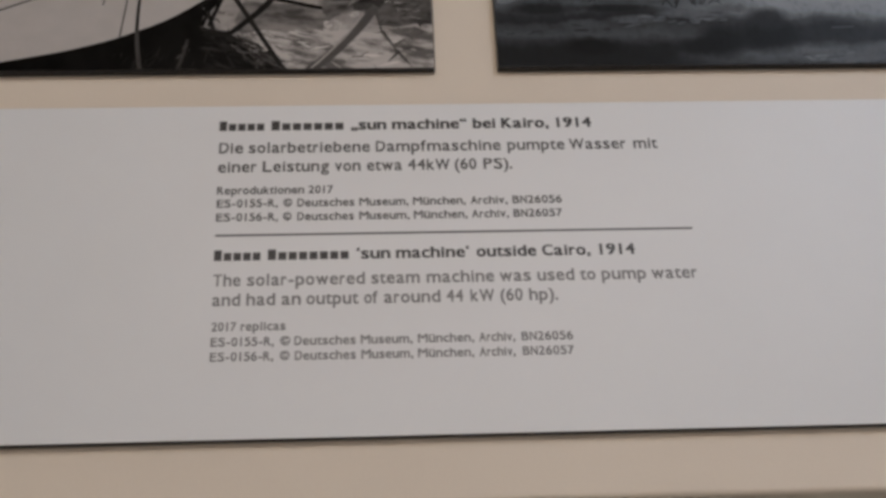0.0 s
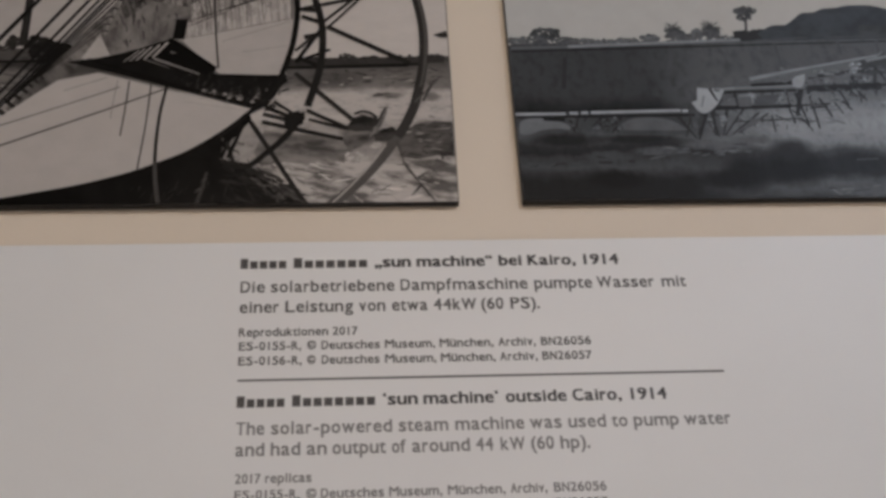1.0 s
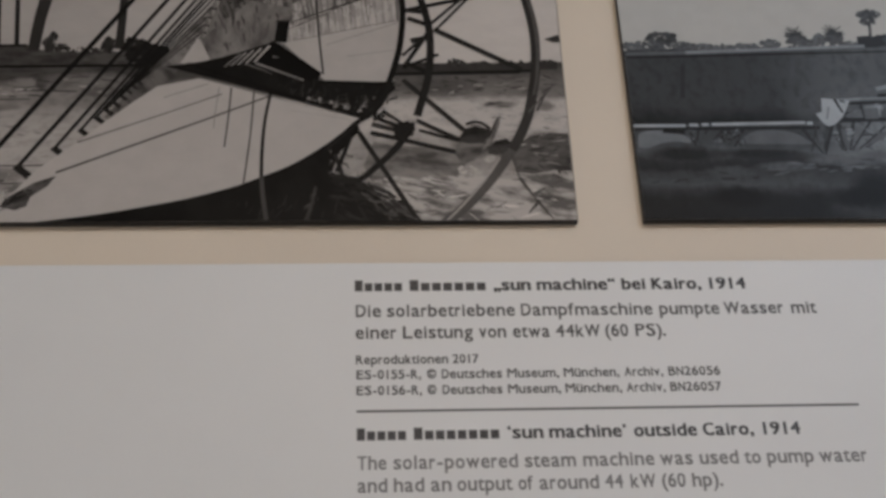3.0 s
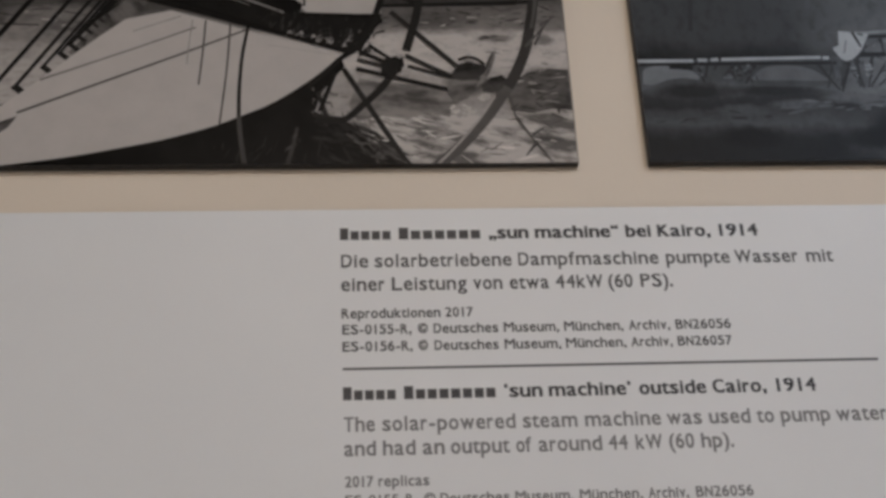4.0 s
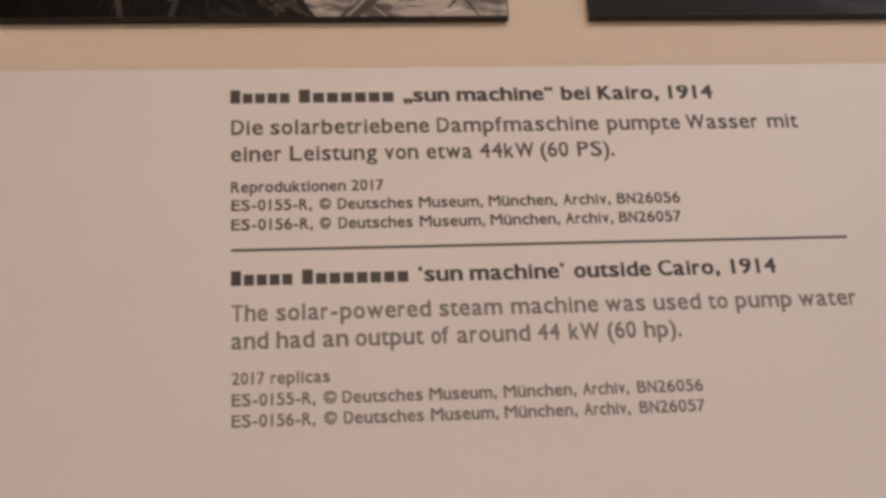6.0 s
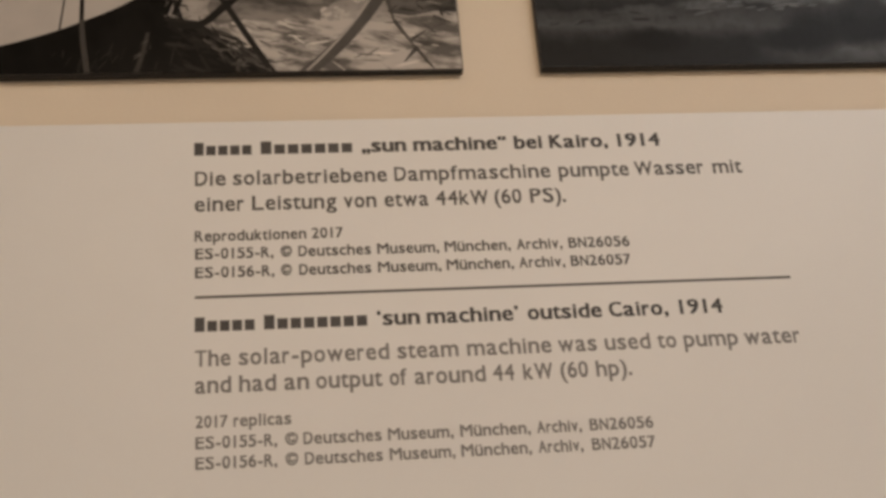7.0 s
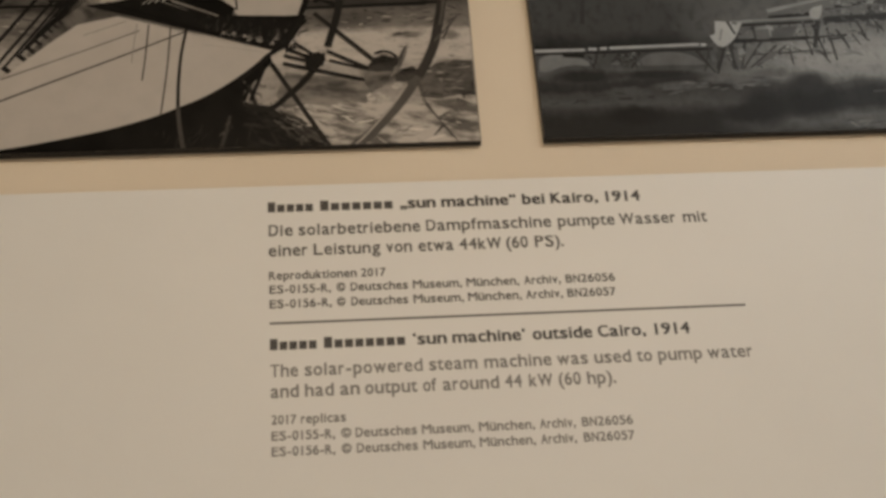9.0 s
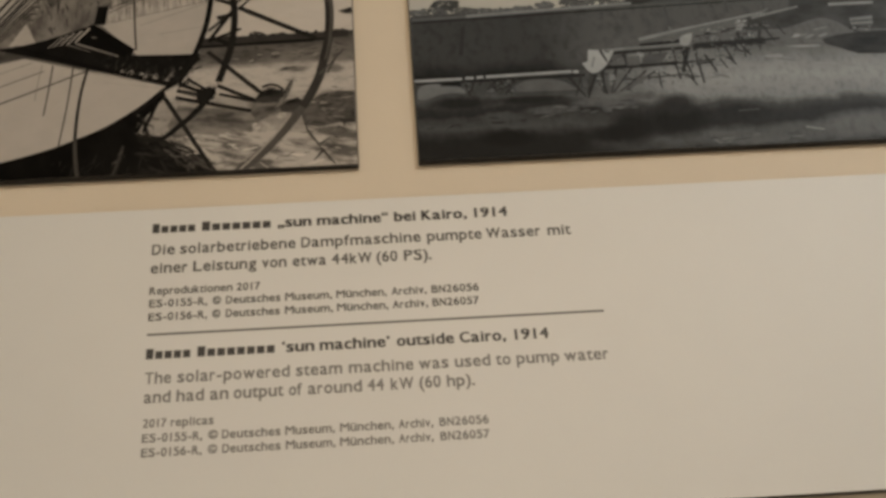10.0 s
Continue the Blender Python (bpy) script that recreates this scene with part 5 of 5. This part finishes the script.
rows.flecks([105.4, 65.1, 152.5, 68.3, 153.4, 43.1, 101.1, 38.8], 30, 3.94, 1.13, 10, 0.22, 121, 0.14, 60)
rows.flecks([155.6, 76.1, 198.4, 82.5, 193.8, 62.9, 153.0, 55.7], 40, 3.94, 1.13, 10, 0.1, 122, 0.14, 60)
rows.flecks([155.6, 76.1, 198.4, 82.5, 193.8, 62.9, 153.0, 55.7], 26, 3.94, 1.13, 10, 0.22, 123, 0.14, 60)
rows.flecks([87.2, 52.5, 111.0, 53.8, 108.4, 38.8, 86.7, 39.6], 26, 3.94, 1.13, 10, 0.11, 124, 0.14, 60)
# light on the bank and between the trestles
rows.flecks([67.5, 30.8, 124.9, 35.1, 123.8, 27.6, 66.8, 24.8], 26, 9, 1.6, 4, 0.2, 501, 0.14, 8)
rows.flecks([5.3, 23.8, 65.4, 28.2, 64.8, 22.6, 5.0, 19.4], 18, 9, 1.4, 4, 0.12, 502, 0.14, 8)
rows.flecks([155.1, 7.4, 204.5, 9.0, 203.3, 3.5, 154.3, 3.0], 18, 8, 1.3, 4, 0.2, 514, 0.14, 8)
rows.face([(117.0, 63.0), (124.6, 63.6), (123.7, 56.9), (116.9, 56.8)], 0.22, 0.2)
rows.face([(125.8, 63.7), (140.8, 65.3), (135.8, 57.7), (125.2, 57.3)], 0.18, 0.2)
rows.face([(103.4, 51.0), (108.7, 51.2), (105.8, 38.3), (103.0, 39.4)], 0.2, 0.2)
rows.face([(110.4, 50.6), (116.7, 52.6), (109.0, 39.9), (107.0, 39.1)], 0.24, 0.2)
rows.face([(119.3, 47.7), (127.3, 48.7), (123.0, 44.7), (113.9, 41.0)], 0.22, 0.2)
rows.face([(93.5, 49.2), (99.4, 51.2), (96.7, 44.8), (93.9, 43.1)], 0.13, 0.2)
rows.line(101.5, 53.5, 103.6, 38.4, 1.2, 0.1, 0.84)
rows.line(119.4, 55.7, 107.0, 39.1, 1.3, 0.1, 0.91)
rows.line(110.0, 52.5, 105.8, 38.3, 1.0, 0.085, 0.7)
rows.line(126.8, 53.0, 110.7, 39.4, 1.2, 0.1, 0.84)
rows.line(83.7, 51.2, 92.0, 36.8, 1.4, 0.085, 0.98)
rows.line(99.6, 53.1, 93.0, 36.2, 1.6, 0.085, 1.12)
rows.line(91.2, 52.6, 86.6, 38.0, 1.2, 0.1, 0.84)
rows.line(148.4, 65.6, 151.7, 44.9, 1.6, 0.085, 1.12)
rows.line(143.1, 56.3, 144.9, 46.7, 1.2, 0.1, 0.84)
rows.line(160.1, 62.5, 164.8, 51.7, 1.4, 0.085, 0.98)
rows.line(172.2, 66.7, 175.6, 57.3, 1.3, 0.1, 0.91)
rows.line(180.7, 71.0, 184.4, 61.6, 1.2, 0.1, 0.84)
# bright lower rails and end plates
rows.bush(164.2, 79.6, 7.7, 2.3, 0.36, 451, 16)
rows.bush(172.9, 80.0, 5.8, 1.7, 0.31, 452, 16)
rows.bush(183.3, 85.3, 4.3, 2.9, 0.26, 453, 16)
rows.bush(183.5, 80.7, 3.8, 2.9, 0.36, 454, 16)
rows.bush(167.5, 73.2, 4.8, 2.9, 0.31, 455, 16)
rows.bush(178.1, 73.1, 4.8, 2.9, 0.26, 456, 16)
rows.bush(189.1, 74.2, 4.8, 2.3, 0.36, 457, 16)
rows.bush(159.3, 63.1, 4.3, 3.5, 0.31, 458, 16)
rows.bush(169.9, 63.1, 4.3, 2.9, 0.26, 459, 16)
rows.bush(181.5, 67.5, 3.8, 2.3, 0.36, 460, 16)
rows.bush(141.8, 74.0, 4.3, 1.7, 0.31, 461, 16)
rows.bush(103.3, 63.4, 2.9, 3.5, 0.26, 462, 16)
rows.bush(124.9, 64.0, 4.3, 3.5, 0.36, 463, 16)
rows.bush(141.5, 64.7, 3.8, 2.9, 0.31, 464, 16)
rows.bush(119.5, 50.2, 6.7, 4.0, 0.26, 465, 16)
rows.bush(133.3, 53.0, 4.8, 4.0, 0.36, 466, 16)
rows.bush(107.2, 47.8, 3.8, 8.1, 0.31, 467, 16)
rows.bush(160.9, 56.5, 6.7, 1.7, 0.26, 468, 16)
rows.bush(149.1, 50.0, 7.7, 1.7, 0.36, 469, 16)
rows.line(0.4, 52.6, 26.2, 52.8, 1.69, 0.46)
rows.line(28.2, 53.2, 32.6, 53.1, 1.69, 0.46)
rows.line(34.3, 53.3, 37.8, 53.5, 1.69, 0.46)
rows.line(39.3, 53.5, 86.0, 54.6, 1.69, 0.46)
rows.line(86.8, 54.3, 89.8, 54.3, 1.69, 0.46)
rows.line(102.9, 67.7, 116.5, 68.8, 1.69, 0.34)
rows.line(116.5, 68.8, 148.4, 70.1, 1.41, 0.32, 1.13)
rows.line(125.7, 74.7, 148.8, 80.3, 2.54, 0.34, 1.97)
rows.line(148.8, 80.3, 197.8, 90.5, 1.69, 0.36, 1.41)
rows.line(197.8, 90.5, 201.5, 93.3, 1.41, 0.28, 0.85)
rows.face(rows.smooth([(110.9, 67.7), (108.3, 62.5), (104.4, 56.7), (99.0, 52.8), (95.6, 53.9), (92.4, 59.7)]) + [(95.6, 61.1), (96.8, 69.2), (103.0, 68.5)], 0.46, 0.14)
rows.line(103.3, 68.5, 106.1, 60.4, 1.69, 0.09, 1.13)
rows.line(105.5, 67.7, 108.4, 67.0, 1.41, 0.2)
rows.line(99.6, 64.0, 97.5, 56.8, 0.85, 0.3)
rows.line(92.4, 67.8, 94.6, 62.6, 2.25, 0.16)
rows.face(rows.smooth([(156.0, 78.0), (154.6, 72.7), (152.1, 69.0), (148.0, 69.8)]) + [(148.3, 74.3), (150.5, 76.5)], 0.42, 0.14)
rows.flecks([182.4, 85.6, 187.4, 85.5, 186.5, 81.7, 181.6, 81.7], 7, 3.38, 1.97, 0, 0.38, 125, 0.14, 18)
rows.line(191.0, 86.9, 218.7, 93.7, 1.69, 0.34, 1.13)
rows.line(178.8, 72.8, 185.8, 60.4, 1.69, 0.11, 1.01)
rows.line(181.4, 73.5, 177.0, 63.3, 1.41, 0.11, 0.85)
rows.line(196.2, 80.8, 200.8, 69.1, 1.41, 0.11, 0.85)
rows.line(193.9, 77.7, 190.3, 67.3, 1.41, 0.11, 0.85)
rows.line(204.2, 81.2, 207.4, 73.6, 1.13, 0.11, 0.68)
rows.line(162.0, 58.5, 165.1, 49.7, 1.69, 0.11, 1.01)
rows.line(172.7, 60.3, 176.5, 54.1, 1.69, 0.11, 1.01)
rows.line(148.4, 49.9, 153.1, 41.1, 1.41, 0.11, 0.85)
rows.line(174.9, 69.0, 203.8, 71.4, 2.25, 0.09, 1.41)
rows.line(154.4, 55.8, 163.9, 56.8, 1.41, 0.1)
rows.flecks([177.0, 80.3, 183.6, 81.5, 183.6, 78.3, 177.0, 77.0], 5, 3.38, 1.69, 8, 0.36, 126, 0.14, 18)
rows.flecks([190.2, 82.8, 200.0, 83.9, 199.3, 80.7, 189.5, 79.6], 5, 3.94, 1.41, 8, 0.24, 127, 0.14, 18)
rows.lay(boards[1])
# the third photograph, of which one edge is seen
TINT[:] = 1.06, 1.0, 0.86
plain = Print()
for k in range(24):
    plain.face([(0, 8.75 * k), (297, 8.75 * k), (297, 8.75 * k + 8.75), (0, 8.75 * k + 8.75)], 0.5 - 0.014 * k, 0.05)
plain.lay(boards[2])
